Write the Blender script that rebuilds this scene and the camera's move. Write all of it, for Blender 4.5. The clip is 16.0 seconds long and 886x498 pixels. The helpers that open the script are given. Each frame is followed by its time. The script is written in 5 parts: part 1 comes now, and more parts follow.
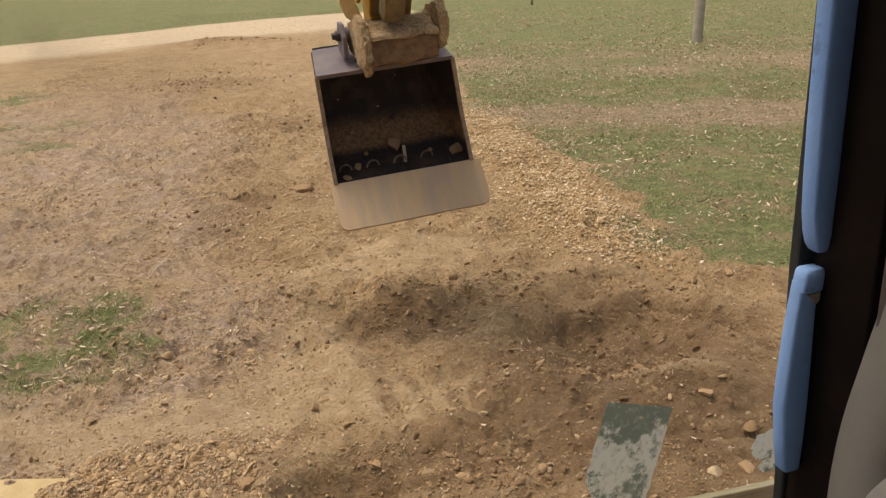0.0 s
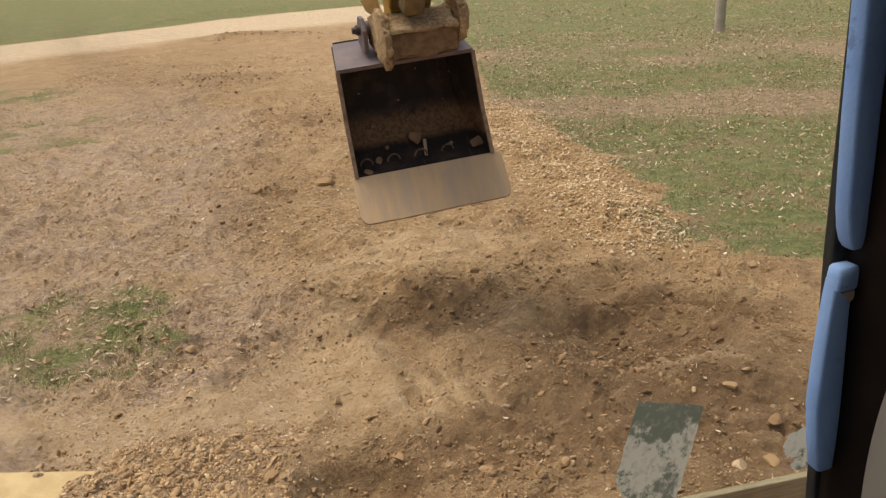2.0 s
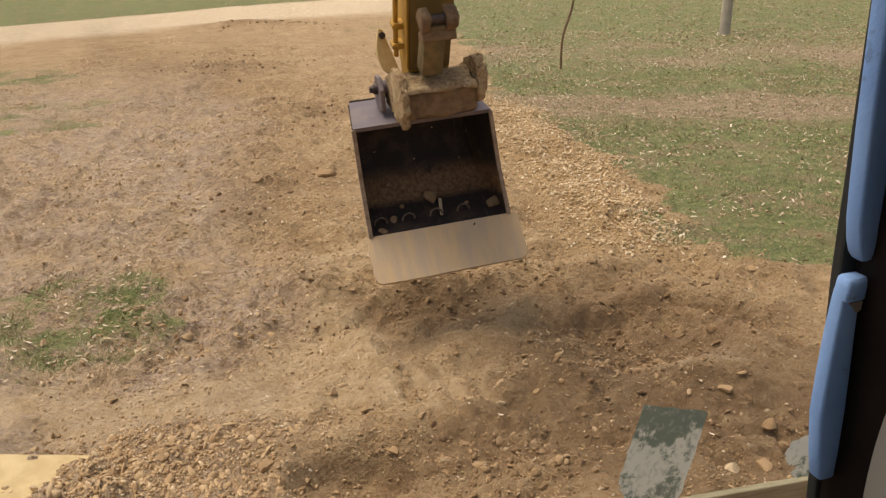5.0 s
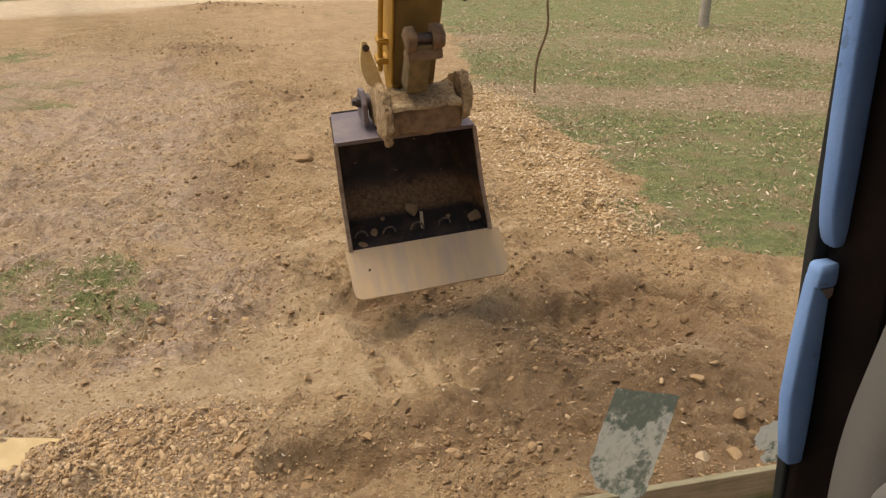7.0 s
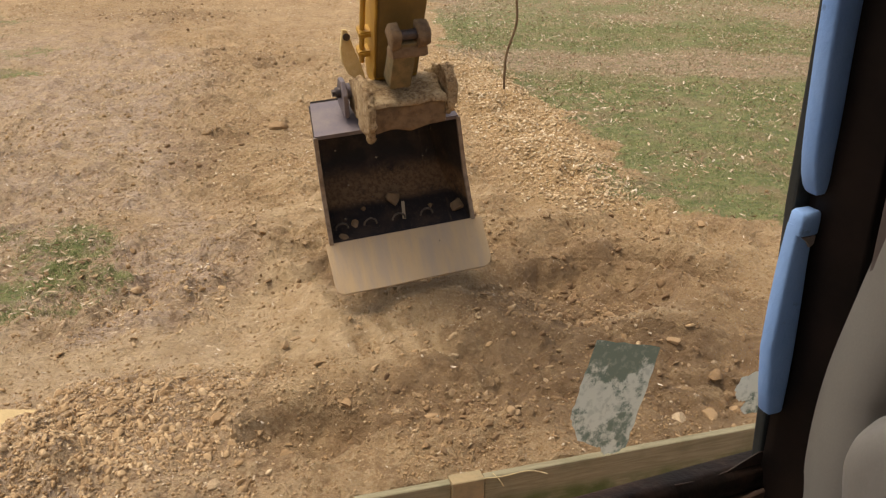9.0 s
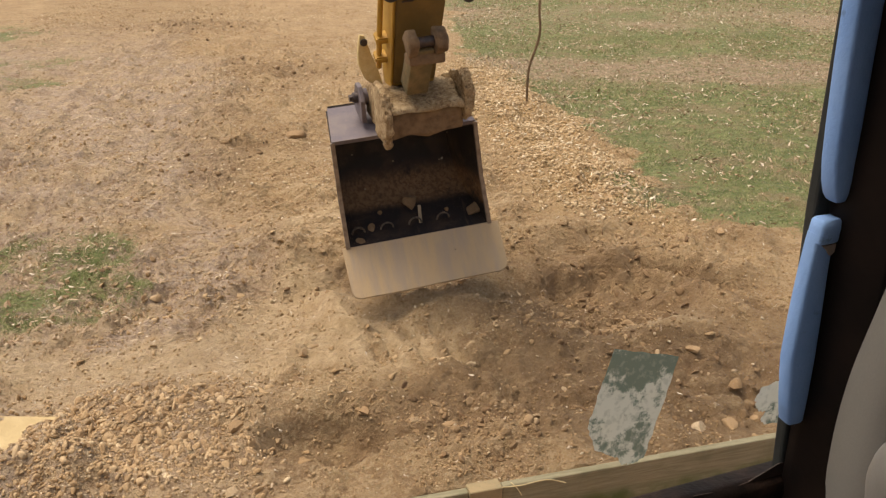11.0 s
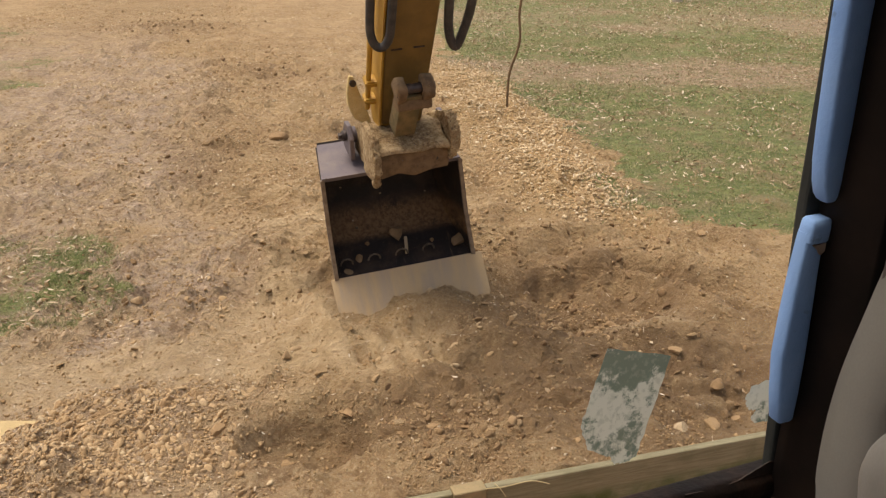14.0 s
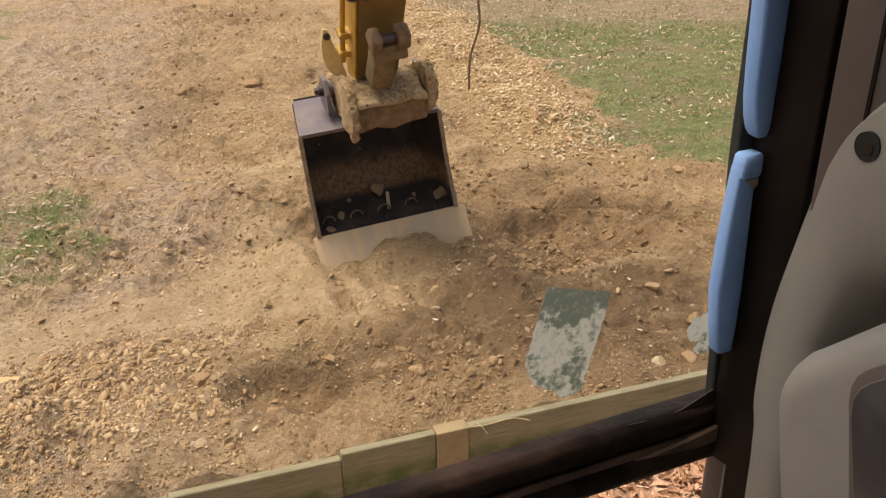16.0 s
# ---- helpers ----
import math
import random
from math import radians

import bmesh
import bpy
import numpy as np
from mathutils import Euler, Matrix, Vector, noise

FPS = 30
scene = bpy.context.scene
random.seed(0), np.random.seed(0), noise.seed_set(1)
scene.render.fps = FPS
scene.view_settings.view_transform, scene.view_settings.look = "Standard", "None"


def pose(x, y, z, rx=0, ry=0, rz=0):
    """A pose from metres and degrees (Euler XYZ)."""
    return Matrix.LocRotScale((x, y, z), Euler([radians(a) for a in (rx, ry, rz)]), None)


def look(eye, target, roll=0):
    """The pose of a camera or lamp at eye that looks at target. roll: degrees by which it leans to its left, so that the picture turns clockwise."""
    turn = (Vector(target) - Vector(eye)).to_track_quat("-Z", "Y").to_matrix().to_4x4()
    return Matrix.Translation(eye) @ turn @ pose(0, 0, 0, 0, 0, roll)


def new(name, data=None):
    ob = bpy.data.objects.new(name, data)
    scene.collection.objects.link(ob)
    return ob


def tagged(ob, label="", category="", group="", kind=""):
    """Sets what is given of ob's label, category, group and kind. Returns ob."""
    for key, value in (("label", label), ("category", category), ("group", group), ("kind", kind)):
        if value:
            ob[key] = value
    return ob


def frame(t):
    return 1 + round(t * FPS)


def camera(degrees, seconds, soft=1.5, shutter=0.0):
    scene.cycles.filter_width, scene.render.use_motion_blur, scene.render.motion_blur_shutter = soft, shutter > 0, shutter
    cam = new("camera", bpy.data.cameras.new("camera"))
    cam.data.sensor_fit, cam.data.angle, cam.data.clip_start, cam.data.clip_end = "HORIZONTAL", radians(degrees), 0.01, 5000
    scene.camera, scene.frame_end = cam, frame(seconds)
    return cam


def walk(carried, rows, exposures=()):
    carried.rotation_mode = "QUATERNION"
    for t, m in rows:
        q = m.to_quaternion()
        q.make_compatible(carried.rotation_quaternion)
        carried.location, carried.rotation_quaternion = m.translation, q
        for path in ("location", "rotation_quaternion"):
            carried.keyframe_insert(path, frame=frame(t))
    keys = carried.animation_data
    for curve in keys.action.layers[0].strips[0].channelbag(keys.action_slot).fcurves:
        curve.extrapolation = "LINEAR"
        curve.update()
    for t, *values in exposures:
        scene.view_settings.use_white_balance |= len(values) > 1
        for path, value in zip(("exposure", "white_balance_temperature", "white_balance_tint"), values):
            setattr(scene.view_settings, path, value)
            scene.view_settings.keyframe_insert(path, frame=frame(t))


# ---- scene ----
# ---- camera: held in the cab of the digger ----
cam = camera(54.0, 16.0, soft=1.25)
PATH = [
    (0, 0.000, 0.000, 2.600, 0.00, -19.31, 1.85),
    (0.5, -0.003, 0.009, 2.600, -1.78, -20.12, 1.92),
    (1, -0.009, 0.009, 2.607, -0.44, -20.23, 2.72),
    (1.5, -0.008, 0.007, 2.606, 1.69, -19.59, 3.11),
    (2, -0.007, 0.004, 2.605, 1.16, -19.77, 2.59),
    (2.5, -0.002, 0.008, 2.600, -0.39, -20.57, 1.66),
    (3, 0.005, 0.001, 2.603, -1.87, -21.11, 1.08),
    (3.5, -0.005, 0.002, 2.606, -1.81, -21.01, 0.97),
    (4, -0.015, 0.004, 2.609, 1.10, -20.37, 1.30),
    (6.3, -0.019, -0.002, 2.610, 1.77, -20.06, 0.68),
    (6.5, -0.016, 0.005, 2.602, 1.57, -20.30, 0.32),
    (7, -0.016, 0.005, 2.602, 0.50, -20.92, -0.40),
    (7.5, -0.015, 0.002, 2.602, -0.36, -21.18, -0.58),
    (8, -0.003, 0.004, 2.592, -1.48, -21.47, -0.66),
    (8.5, -0.012, 0.004, 2.592, -2.36, -23.02, -0.61),
    (8.7, -0.017, 0.011, 2.587, -1.35, -23.00, -0.61),
    (10.8, -0.010, 0.018, 2.577, -0.55, -22.93, -0.07),
    (11, -0.015, 0.016, 2.583, -0.03, -22.47, 0.07),
    (11.5, -0.026, 0.006, 2.592, 1.44, -20.83, 0.76),
    (12, -0.021, 0.011, 2.591, 1.74, -20.61, 1.28),
    (12.5, -0.030, 0.010, 2.591, 1.86, -20.30, 1.22),
    (13, -0.048, 0.014, 2.587, 1.59, -20.66, 0.97),
    (13.5, -0.018, 0.008, 2.583, -0.29, -21.03, -0.05),
    (14, -0.025, 0.016, 2.581, -1.18, -22.33, -0.33),
    (14.5, -0.000, 0.009, 2.557, -1.17, -23.90, 0.04),
    (15, 0.003, 0.021, 2.552, -1.63, -25.38, 0.14),
    (15.5, 0.006, 0.019, 2.556, -2.55, -26.64, 0.41),
    (16, 0.011, 0.003, 2.587, -2.86, -26.06, 0.86),
]
walk(cam, [(t, pose(x, y, z, 90 + pitch, roll, yaw)) for t, x, y, z, yaw, pitch, roll in PATH],
     exposures=[(0, 0.06, 7230, 13), (4, 0.12, 7230, 13), (8, 0.20, 7230, 13), (11, 0.29, 7230, 13), (13.5, 0.20, 7230, 13), (16, 0.43, 7230, 13)])

# ---- light: hazy bright sky with a soft high sun ----
world = bpy.data.worlds.new("sky")
scene.world = world
world.use_nodes = True
SUN_UP, SUN_ROUND = 69.0, -80.0
wt = world.node_tree
sky = wt.nodes.new("ShaderNodeTexSky")
sky.sky_type = "NISHITA"
sky.sun_disc = False
sky.sun_elevation = radians(SUN_UP)
sky.sun_rotation = radians(SUN_ROUND)
sky.dust_density = 4.0
haze = wt.nodes.new("ShaderNodeHueSaturation")
haze.inputs["Saturation"].default_value = 0.55
wt.links.new(sky.outputs[0], haze.inputs["Color"])
wt.links.new(haze.outputs[0], wt.nodes["Background"].inputs[0])
wt.nodes["Background"].inputs[1].default_value = 0.15
sun = new("sun", bpy.data.lights.new("sun", "SUN"))
sun.data.energy = 2.15
sun.data.angle = radians(32)
sun.data.color = (1.0, 0.915, 0.79)
a, e = radians(SUN_ROUND), radians(SUN_UP)
sun.matrix_world = look((0, 0, 20), Vector((0, 0, 20)) - Vector((math.sin(a) * math.cos(e), math.cos(a) * math.cos(e), math.sin(e))))


# ---- material helpers ----
class Mat:
    """A small builder of node materials."""

    def __init__(self, name, rough=0.8, metal=0.0):
        self.m = bpy.data.materials.new(name)
        self.m.use_nodes = True
        self.t = self.m.node_tree
        self.b = self.t.nodes["Principled BSDF"]
        self.b.inputs["Roughness"].default_value = rough
        self.b.inputs["Metallic"].default_value = metal
        self.co = self.t.nodes.new("ShaderNodeTexCoord").outputs["Object"]

    def link(self, a, b):
        self.t.links.new(a, b)

    def noise(self, scale, detail=4.0, rough=0.6, vec=None, distort=0.0):
        n = self.t.nodes.new("ShaderNodeTexNoise")
        n.inputs["Scale"].default_value = scale
        n.inputs["Detail"].default_value = detail
        n.inputs["Roughness"].default_value = rough
        n.inputs["Distortion"].default_value = distort
        self.link(vec or self.co, n.inputs["Vector"])
        return n.outputs["Fac"]

    def cells(self, scale, out="Distance", vec=None):
        n = self.t.nodes.new("ShaderNodeTexVoronoi")
        n.inputs["Scale"].default_value = scale
        self.link(vec or self.co, n.inputs["Vector"])
        return n.outputs[out]

    def stretch(self, x, y, z):
        n = self.t.nodes.new("ShaderNodeMapping")
        n.inputs["Scale"].default_value = (x, y, z)
        self.link(self.co, n.inputs["Vector"])
        return n.outputs[0]

    def ramp(self, fac, stops):
        n = self.t.nodes.new("ShaderNodeValToRGB")
        while len(n.color_ramp.elements) < len(stops):
            n.color_ramp.elements.new(0.5)
        for el, (p, c) in zip(n.color_ramp.elements, stops):
            el.position = p
            el.color = (*c, 1) if len(c) == 3 else c
        self.link(fac, n.inputs[0])
        return n.outputs[0]

    def step(self, fac, lo, hi, to=1.0):
        n = self.t.nodes.new("ShaderNodeMapRange")
        n.interpolation_type = "SMOOTHSTEP"
        n.inputs[1].default_value, n.inputs[2].default_value = lo, hi
        n.inputs[4].default_value = to
        self.link(fac, n.inputs[0])
        return n.outputs[0]

    def mix(self, fac, a, b, mode="MIX"):
        n = self.t.nodes.new("ShaderNodeMix")
        n.data_type = "RGBA"
        n.blend_type = mode
        for sock, val in ((n.inputs[0], fac), (n.inputs[6], a), (n.inputs[7], b)):
            if isinstance(val, (int, float)):
                sock.default_value = val
            elif isinstance(val, tuple):
                sock.default_value = (*val, 1)
            else:
                self.link(val, sock)
        return n.outputs[2]

    def math(self, op, a, b=0.0):
        n = self.t.nodes.new("ShaderNodeMath")
        n.operation = op
        for sock, val in zip(n.inputs, (a, b)):
            if isinstance(val, (int, float)):
                sock.default_value = val
            else:
                self.link(val, sock)
        return n.outputs[0]

    def attr(self, name):
        n = self.t.nodes.new("ShaderNodeAttribute")
        n.attribute_name = name
        return n.outputs["Fac"]

    def height(self):
        n = self.t.nodes.new("ShaderNodeSeparateXYZ")
        self.link(self.co, n.inputs[0])
        return n.outputs[2]

    def island(self):
        return self.t.nodes.new("ShaderNodeNewGeometry").outputs["Random Per Island"]

    def own(self):
        return self.t.nodes.new("ShaderNodeObjectInfo").outputs["Random"]

    def bump(self, fac, strength=0.5, dist=0.01):
        n = self.t.nodes.new("ShaderNodeBump")
        n.inputs["Strength"].default_value = strength
        n.inputs["Distance"].default_value = dist
        self.link(fac, n.inputs["Height"])
        self.link(n.outputs[0], self.b.inputs["Normal"])

    def color(self, c):
        if isinstance(c, tuple):
            self.b.inputs["Base Color"].default_value = (*c, 1)
        else:
            self.link(c, self.b.inputs["Base Color"])
        return self.m


def plain(name, c1, c2, rough=0.7, metal=0.0, scale=12.0, bump=0.25, dist=0.004, fine=90.0):
    m = Mat(name, rough, metal)
    n = m.noise(scale, 6, 0.65)
    f = m.noise(fine, 4, 0.6)
    col = m.mix(m.step(n, 0.35, 0.68), c1, c2)
    col = m.mix(m.math("MULTIPLY", f, 0.35), col, tuple(0.55 * v for v in c1))
    m.bump(m.math("ADD", m.math("MULTIPLY", n, 0.6), m.math("MULTIPLY", f, 0.4)), bump, dist)
    return m.color(col)


# ---- mesh helpers ----
def part(name, bm, material, parent=None, label="", smooth=False):
    me = bpy.data.meshes.new(name)
    bmesh.ops.recalc_face_normals(bm, faces=bm.faces)
    bm.to_mesh(me)
    bm.free()
    me.materials.append(material)
    if smooth:
        for p in me.polygons:
            p.use_smooth = True
        me.set_sharp_from_angle(angle=radians(40))
    ob = new(name, me)
    if parent:
        ob.parent = parent
    if label:
        tagged(ob, label)
    return ob


def empty(name, m, label="", category="", group="", kind=""):
    ob = new(name)
    ob.matrix_basis = m
    return tagged(ob, label, category, group, kind)


def box(x0, x1, y0, y1, z0, z1, bevel=0.0, seg=2, bm=None):
    b = bmesh.new()
    bmesh.ops.create_cube(b, size=1)
    bmesh.ops.transform(b, matrix=Matrix.Translation(((x0 + x1) / 2, (y0 + y1) / 2, (z0 + z1) / 2)) @ Matrix.Diagonal((x1 - x0, y1 - y0, z1 - z0, 1)), verts=b.verts)
    if bevel:
        bmesh.ops.bevel(b, geom=b.edges[:], offset=bevel, segments=seg, affect="EDGES", profile=0.5)
    return join(bm, b)


def join(bm, b):
    if bm is None:
        return b
    me = bpy.data.meshes.new("tmp")
    b.to_mesh(me)
    b.free()
    bm.from_mesh(me)
    bpy.data.meshes.remove(me)
    return bm


def prism(profile, axis, lo, hi, bevel=0.0, seg=2, bm=None):
    """A closed outline drawn out along an axis: 0 takes (y, z), 1 takes (x, z), 2 takes (x, y)."""
    def at(p, v):
        return ((v, p[0], p[1]), (p[0], v, p[1]), (p[0], p[1], v))[axis]
    b = bmesh.new()
    lo_v = [b.verts.new(at(p, lo)) for p in profile]
    hi_v = [b.verts.new(at(p, hi)) for p in profile]
    b.faces.new(lo_v)
    b.faces.new(hi_v)
    n = len(profile)
    for i in range(n):
        b.faces.new((lo_v[i], lo_v[(i + 1) % n], hi_v[(i + 1) % n], hi_v[i]))
    bmesh.ops.recalc_face_normals(b, faces=b.faces)
    if bevel:
        bmesh.ops.bevel(b, geom=b.edges[:], offset=bevel, segments=seg, affect="EDGES", profile=0.5, clamp_overlap=True)
    return join(bm, b)


def rod(p, q, r, sides=14, bevel=0.0, bm=None, r2=None):
    p, q = Vector(p), Vector(q)
    b = bmesh.new()
    bmesh.ops.create_cone(b, cap_ends=True, segments=sides, radius1=r, radius2=r if r2 is None else r2, depth=(q - p).length)
    if bevel:
        caps = [e for e in b.edges if any(len(f.verts) > 4 for f in e.link_faces)]
        bmesh.ops.bevel(b, geom=caps, offset=bevel, segments=2, affect="EDGES")
    m = (q - p).to_track_quat("Z", "Y").to_matrix().to_4x4()
    bmesh.ops.transform(b, matrix=Matrix.Translation((p + q) / 2) @ m, verts=b.verts)
    return join(bm, b)


def tube(points, r, sides=10, bm=None):
    """A bent tube through points."""
    pts = [Vector(p) for p in points]
    b = bmesh.new()
    rings = []
    side = Vector((0.31, 0.87, 0.2)).normalized()
    for i, p in enumerate(pts):
        d = (pts[min(i + 1, len(pts) - 1)] - pts[max(i - 1, 0)]).normalized()
        u = d.cross(side).normalized()
        w = d.cross(u).normalized()
        rr = r[i] if isinstance(r, (list, tuple)) else r
        rings.append([b.verts.new(p + rr * (math.cos(k) * u + math.sin(k) * w)) for k in (2 * math.pi * j / sides for j in range(sides))])
    for c, d in zip(rings, rings[1:]):
        for j in range(sides):
            b.faces.new((c[j], c[(j + 1) % sides], d[(j + 1) % sides], d[j]))
    b.faces.new(rings[0])
    b.faces.new(rings[-1])
    return join(bm, b)


def smooth_line(points, n=6):
    out = []
    p = [Vector(q) for q in points]
    for i in range(len(p) - 1):
        a, b, c, d = p[max(i - 1, 0)], p[i], p[i + 1], p[min(i + 2, len(p) - 1)]
        for k in range(n):
            t = k / n
            out.append(0.5 * (2 * b + (c - a) * t + (2 * a - 5 * b + 4 * c - d) * t * t + (3 * b - a - 3 * c + d) * t ** 3))
    return out + [p[-1]]


def roughen(bm, amount, scale, seed=0.0):
    for v in bm.verts:
        v.co += v.normal * amount * noise.noise(v.co * scale + Vector((seed, seed * 0.7, 0)))


# ---- the lie of the land ----
# the yard lies in the frame of the retaining boards: s along them, v away from the digger
YARD = 15.6
BOARD = Vector((-1.045, 2.93, 0))
CY, SY = math.cos(radians(YARD)), math.sin(radians(YARD))
LOW = -0.46


def yard(x, y):
    dx, dy = x - BOARD.x, y - BOARD.y
    return dx * CY + dy * SY, -dx * SY + dy * CY


def wave(x, y, k, seed):
    """Cheap smooth noise for arrays: sums of turned sines, warped."""
    r = np.random.RandomState(seed)
    z = np.zeros_like(x)
    for i in range(9):
        a, f, p = r.uniform(0, 6.283), k * r.uniform(0.6, 1.7), r.uniform(0, 6.283)
        u = x * np.cos(a) + y * np.sin(a)
        w = -x * np.sin(a) + y * np.cos(a)
        z += np.sin(f * u + p + 0.9 * np.sin(0.7 * f * w + 2.1 * p))
    return z / 3.0


LATTICE = np.random.RandomState(7).rand(256, 256)


def lattice(x, y, cell, seed):
    """Smooth value noise of a given cell size, about -1 to 1."""
    u, w = x / cell + 37.3 * seed, y / cell + 91.7 * seed
    i, j = np.floor(u), np.floor(w)
    a, b = u - i, w - j
    a, b = a * a * (3 - 2 * a), b * b * (3 - 2 * b)
    i, j = i.astype(np.int64) % 255, j.astype(np.int64) % 255
    p, q = LATTICE[i, j] * (1 - a) + LATTICE[i + 1, j] * a, LATTICE[i, j + 1] * (1 - a) + LATTICE[i + 1, j + 1] * a
    return 2 * (p * (1 - b) + q * b) - 1


def bump(x, y, cx, cy, rx, ry, turn=0.0):
    c, s = math.cos(radians(turn)), math.sin(radians(turn))
    u, w = (x - cx) * c + (y - cy) * s, -(x - cx) * s + (y - cy) * c
    return np.exp(-(u / rx) ** 2 - (w / ry) ** 2)


def sstep(a, b, t):
    t = np.clip((t - a) / (b - a), 0, 1)
    return t * t * (3 - 2 * t)


def trail(x, y, points):
    """Distance to a broken line."""
    d = np.full_like(x, 1e9)
    for (ax, ay), (bx, by) in zip(points, points[1:]):
        ex, ey = bx - ax, by - ay
        k = np.clip(((x - ax) * ex + (y - ay) * ey) / (ex * ex + ey * ey), 0, 1)
        d = np.minimum(d, np.hypot(x - ax - k * ex, y - ay - k * ey))
    return d


def grass_mask(x, y):
    """Lawn behind and beside the dug earth, a thin patch of it nearer, and bare soil elsewhere."""
    wob = 0.35 * wave(x, y, 1.6, 3) + 0.12 * wave(x, y, 6.0, 4)
    ragged_edge = 0.22 * lattice(x, y, 0.35, 91) + 0.16 * lattice(x, y, 0.12, 92)
    edge = np.interp(y, [6.3, 6.9, 7.4, 8.6, 10.1, 11.75, 14.0, 20, 30], [2.1, 1.65, 1.52, 1.65, 1.5, 1.05, 0.4, 0.1, -1.5])
    front = np.interp(x, [1.6, 2.3, 2.8, 4.0, 8.0], [6.95, 6.78, 6.6, 6.3, 5.6])
    right = sstep(-0.2, 0.35, x - edge + 0.35 * wob + ragged_edge) * sstep(-0.2, 0.3, y - front + 0.25 * wob + 0.6 * ragged_edge)
    right = right * (0.86 + 0.24 * lattice(x, y, 0.5, 93))
    loose = 0.60 + 0.30 * lattice(x, y, 0.16, 44) + 0.15 * lattice(x, y, 0.5, 45)
    left = loose * sstep(1.25, 0.5, ((x + 3.05) / 0.95) ** 2 + ((y - 5.60) / 0.98) ** 2 + 0.45 * wob + 0.45 * lattice(x, y, 0.3, 30))
    far = bump(x, y, -6.9, 12.2, 1.3, 2.0, -20) + bump(x, y, -9.4, 16.6, 2.2, 1.8) + 0.6 * bump(x, y, -2.6, 25.5, 1.6, 1.6)
    left = np.maximum(left, (0.50 + 0.25 * lattice(x, y, 0.35, 47)) * sstep(0.05, 0.8, far + 0.3 * wob + 0.35 * lattice(x, y, 0.7, 46)))
    back = sstep(-0.4, 0.4, y - road_line(x) - 3.9 + 0.4 * wob)
    return np.clip(np.maximum(np.maximum(right, left), back), 0, 1)


def road_line(x):
    return np.interp(x, [-40, -16, -12, -7, -3.6, 5, 40], [3.0, 22.5, 27.0, 32.4, 34.6, 36.2, 41.0])


def road_mask(x, y):
    d = np.abs(y - road_line(x) + 0.25 * wave(x, y, 0.5, 9)) - 3.9
    return sstep(1.6, -1.2, d + 0.5 * lattice(x, y, 0.9, 94))


def worn_mask(x, y):
    """Worn tracks across the lawn."""
    wob = wave(x, y, 1.3, 12)
    t1 = sstep(1.5, 0.5, np.abs(y - 13.75 + 0.13 * (x - 0.4)) + 0.3 * wob + 0.3 * lattice(x, y, 0.4, 95))
    t2 = (0.85 + 0.9 * lattice(x, y, 2.0, 33)) * sstep(2.4, 0.6, np.abs(y - 19.6 + 0.2 * (x - 3)) + 0.8 * wob + 0.5 * lattice(x, y, 0.6, 96))
    return np.clip(np.maximum(t1, t2), 0, 1) * sstep(-0.6, 0.6, x)


def gravel_mask(x, y):
    wob = 0.3 * wave(x, y, 2.2, 21) + 0.35 * lattice(x, y, 0.4, 97)
    line = np.interp(y, [6.4, 7.2, 8.4, 10.4, 11.9, 14.5], [1.55, 1.38, 1.25, 1.0, 0.75, 0.3])
    band = sstep(0.85, 0.2, np.abs(x - line) + 0.35 * wob) * sstep(6.3, 7.1, y) * sstep(15.0, 12.5, y)
    return np.maximum(band, 0.6 * sstep(0.3, 0.8, bump(x, y, -2.3, 6.5, 0.4, 0.55, 30) + 0.3 * wob))


def dusty(x, y):
    """Dry, smooth, dusty earth, scraped and pressed by the bucket."""
    m = bump(x, y, -1.3, 4.65, 0.8, 0.42, 8) + 0.8 * bump(x, y, -2.5, 4.4, 0.55, 0.35) + 0.9 * bump(x, y, -0.9, 5.35, 0.4, 0.4, -40) + 0.7 * bump(x, y, -0.5, 7.0, 1.3, 0.7, 5) + 0.9 * bump(x, y, -0.2, 4.66, 0.34, 0.34, 18) + 0.7 * bump(x, y, 1.45, 4.9, 0.3, 0.22, 20)
    s2, d2 = press(x, y)
    m = m + 0.6 * np.sin(2 * math.pi * s2 / 0.175) * sstep(0.32, 0.24, np.abs(s2)) * sstep(0.34, 0.2, np.abs(d2))
    return sstep(0.2, 0.75, m + 0.28 * lattice(x, y, 0.3, 61) + 0.14 * lattice(x, y, 0.1, 62))


BROW = ([-1.7, -0.9, -0.43, 0.17, 0.85, 1.5], [5.2, 5.62, 5.95, 6.15, 6.3, 6.45])
GROOVE = [(1.48, 6.03), (1.7, 5.84), (1.86, 5.58), (2.06, 5.15)]
SCOOP = [(-1.38, 6.06), (-1.06, 5.63), (-0.79, 5.34), (-0.62, 4.9)]
CREST = [(0.10, 5.26), (0.22, 5.46), (0.38, 5.72)]


def press(x, y):
    """Along and across the print that the bucket pressed into the mound."""
    c, s = math.cos(radians(18)), math.sin(radians(18))
    return (x + 0.2) * c + (y - 4.66) * s, -(x + 0.2) * s + (y - 4.66) * c


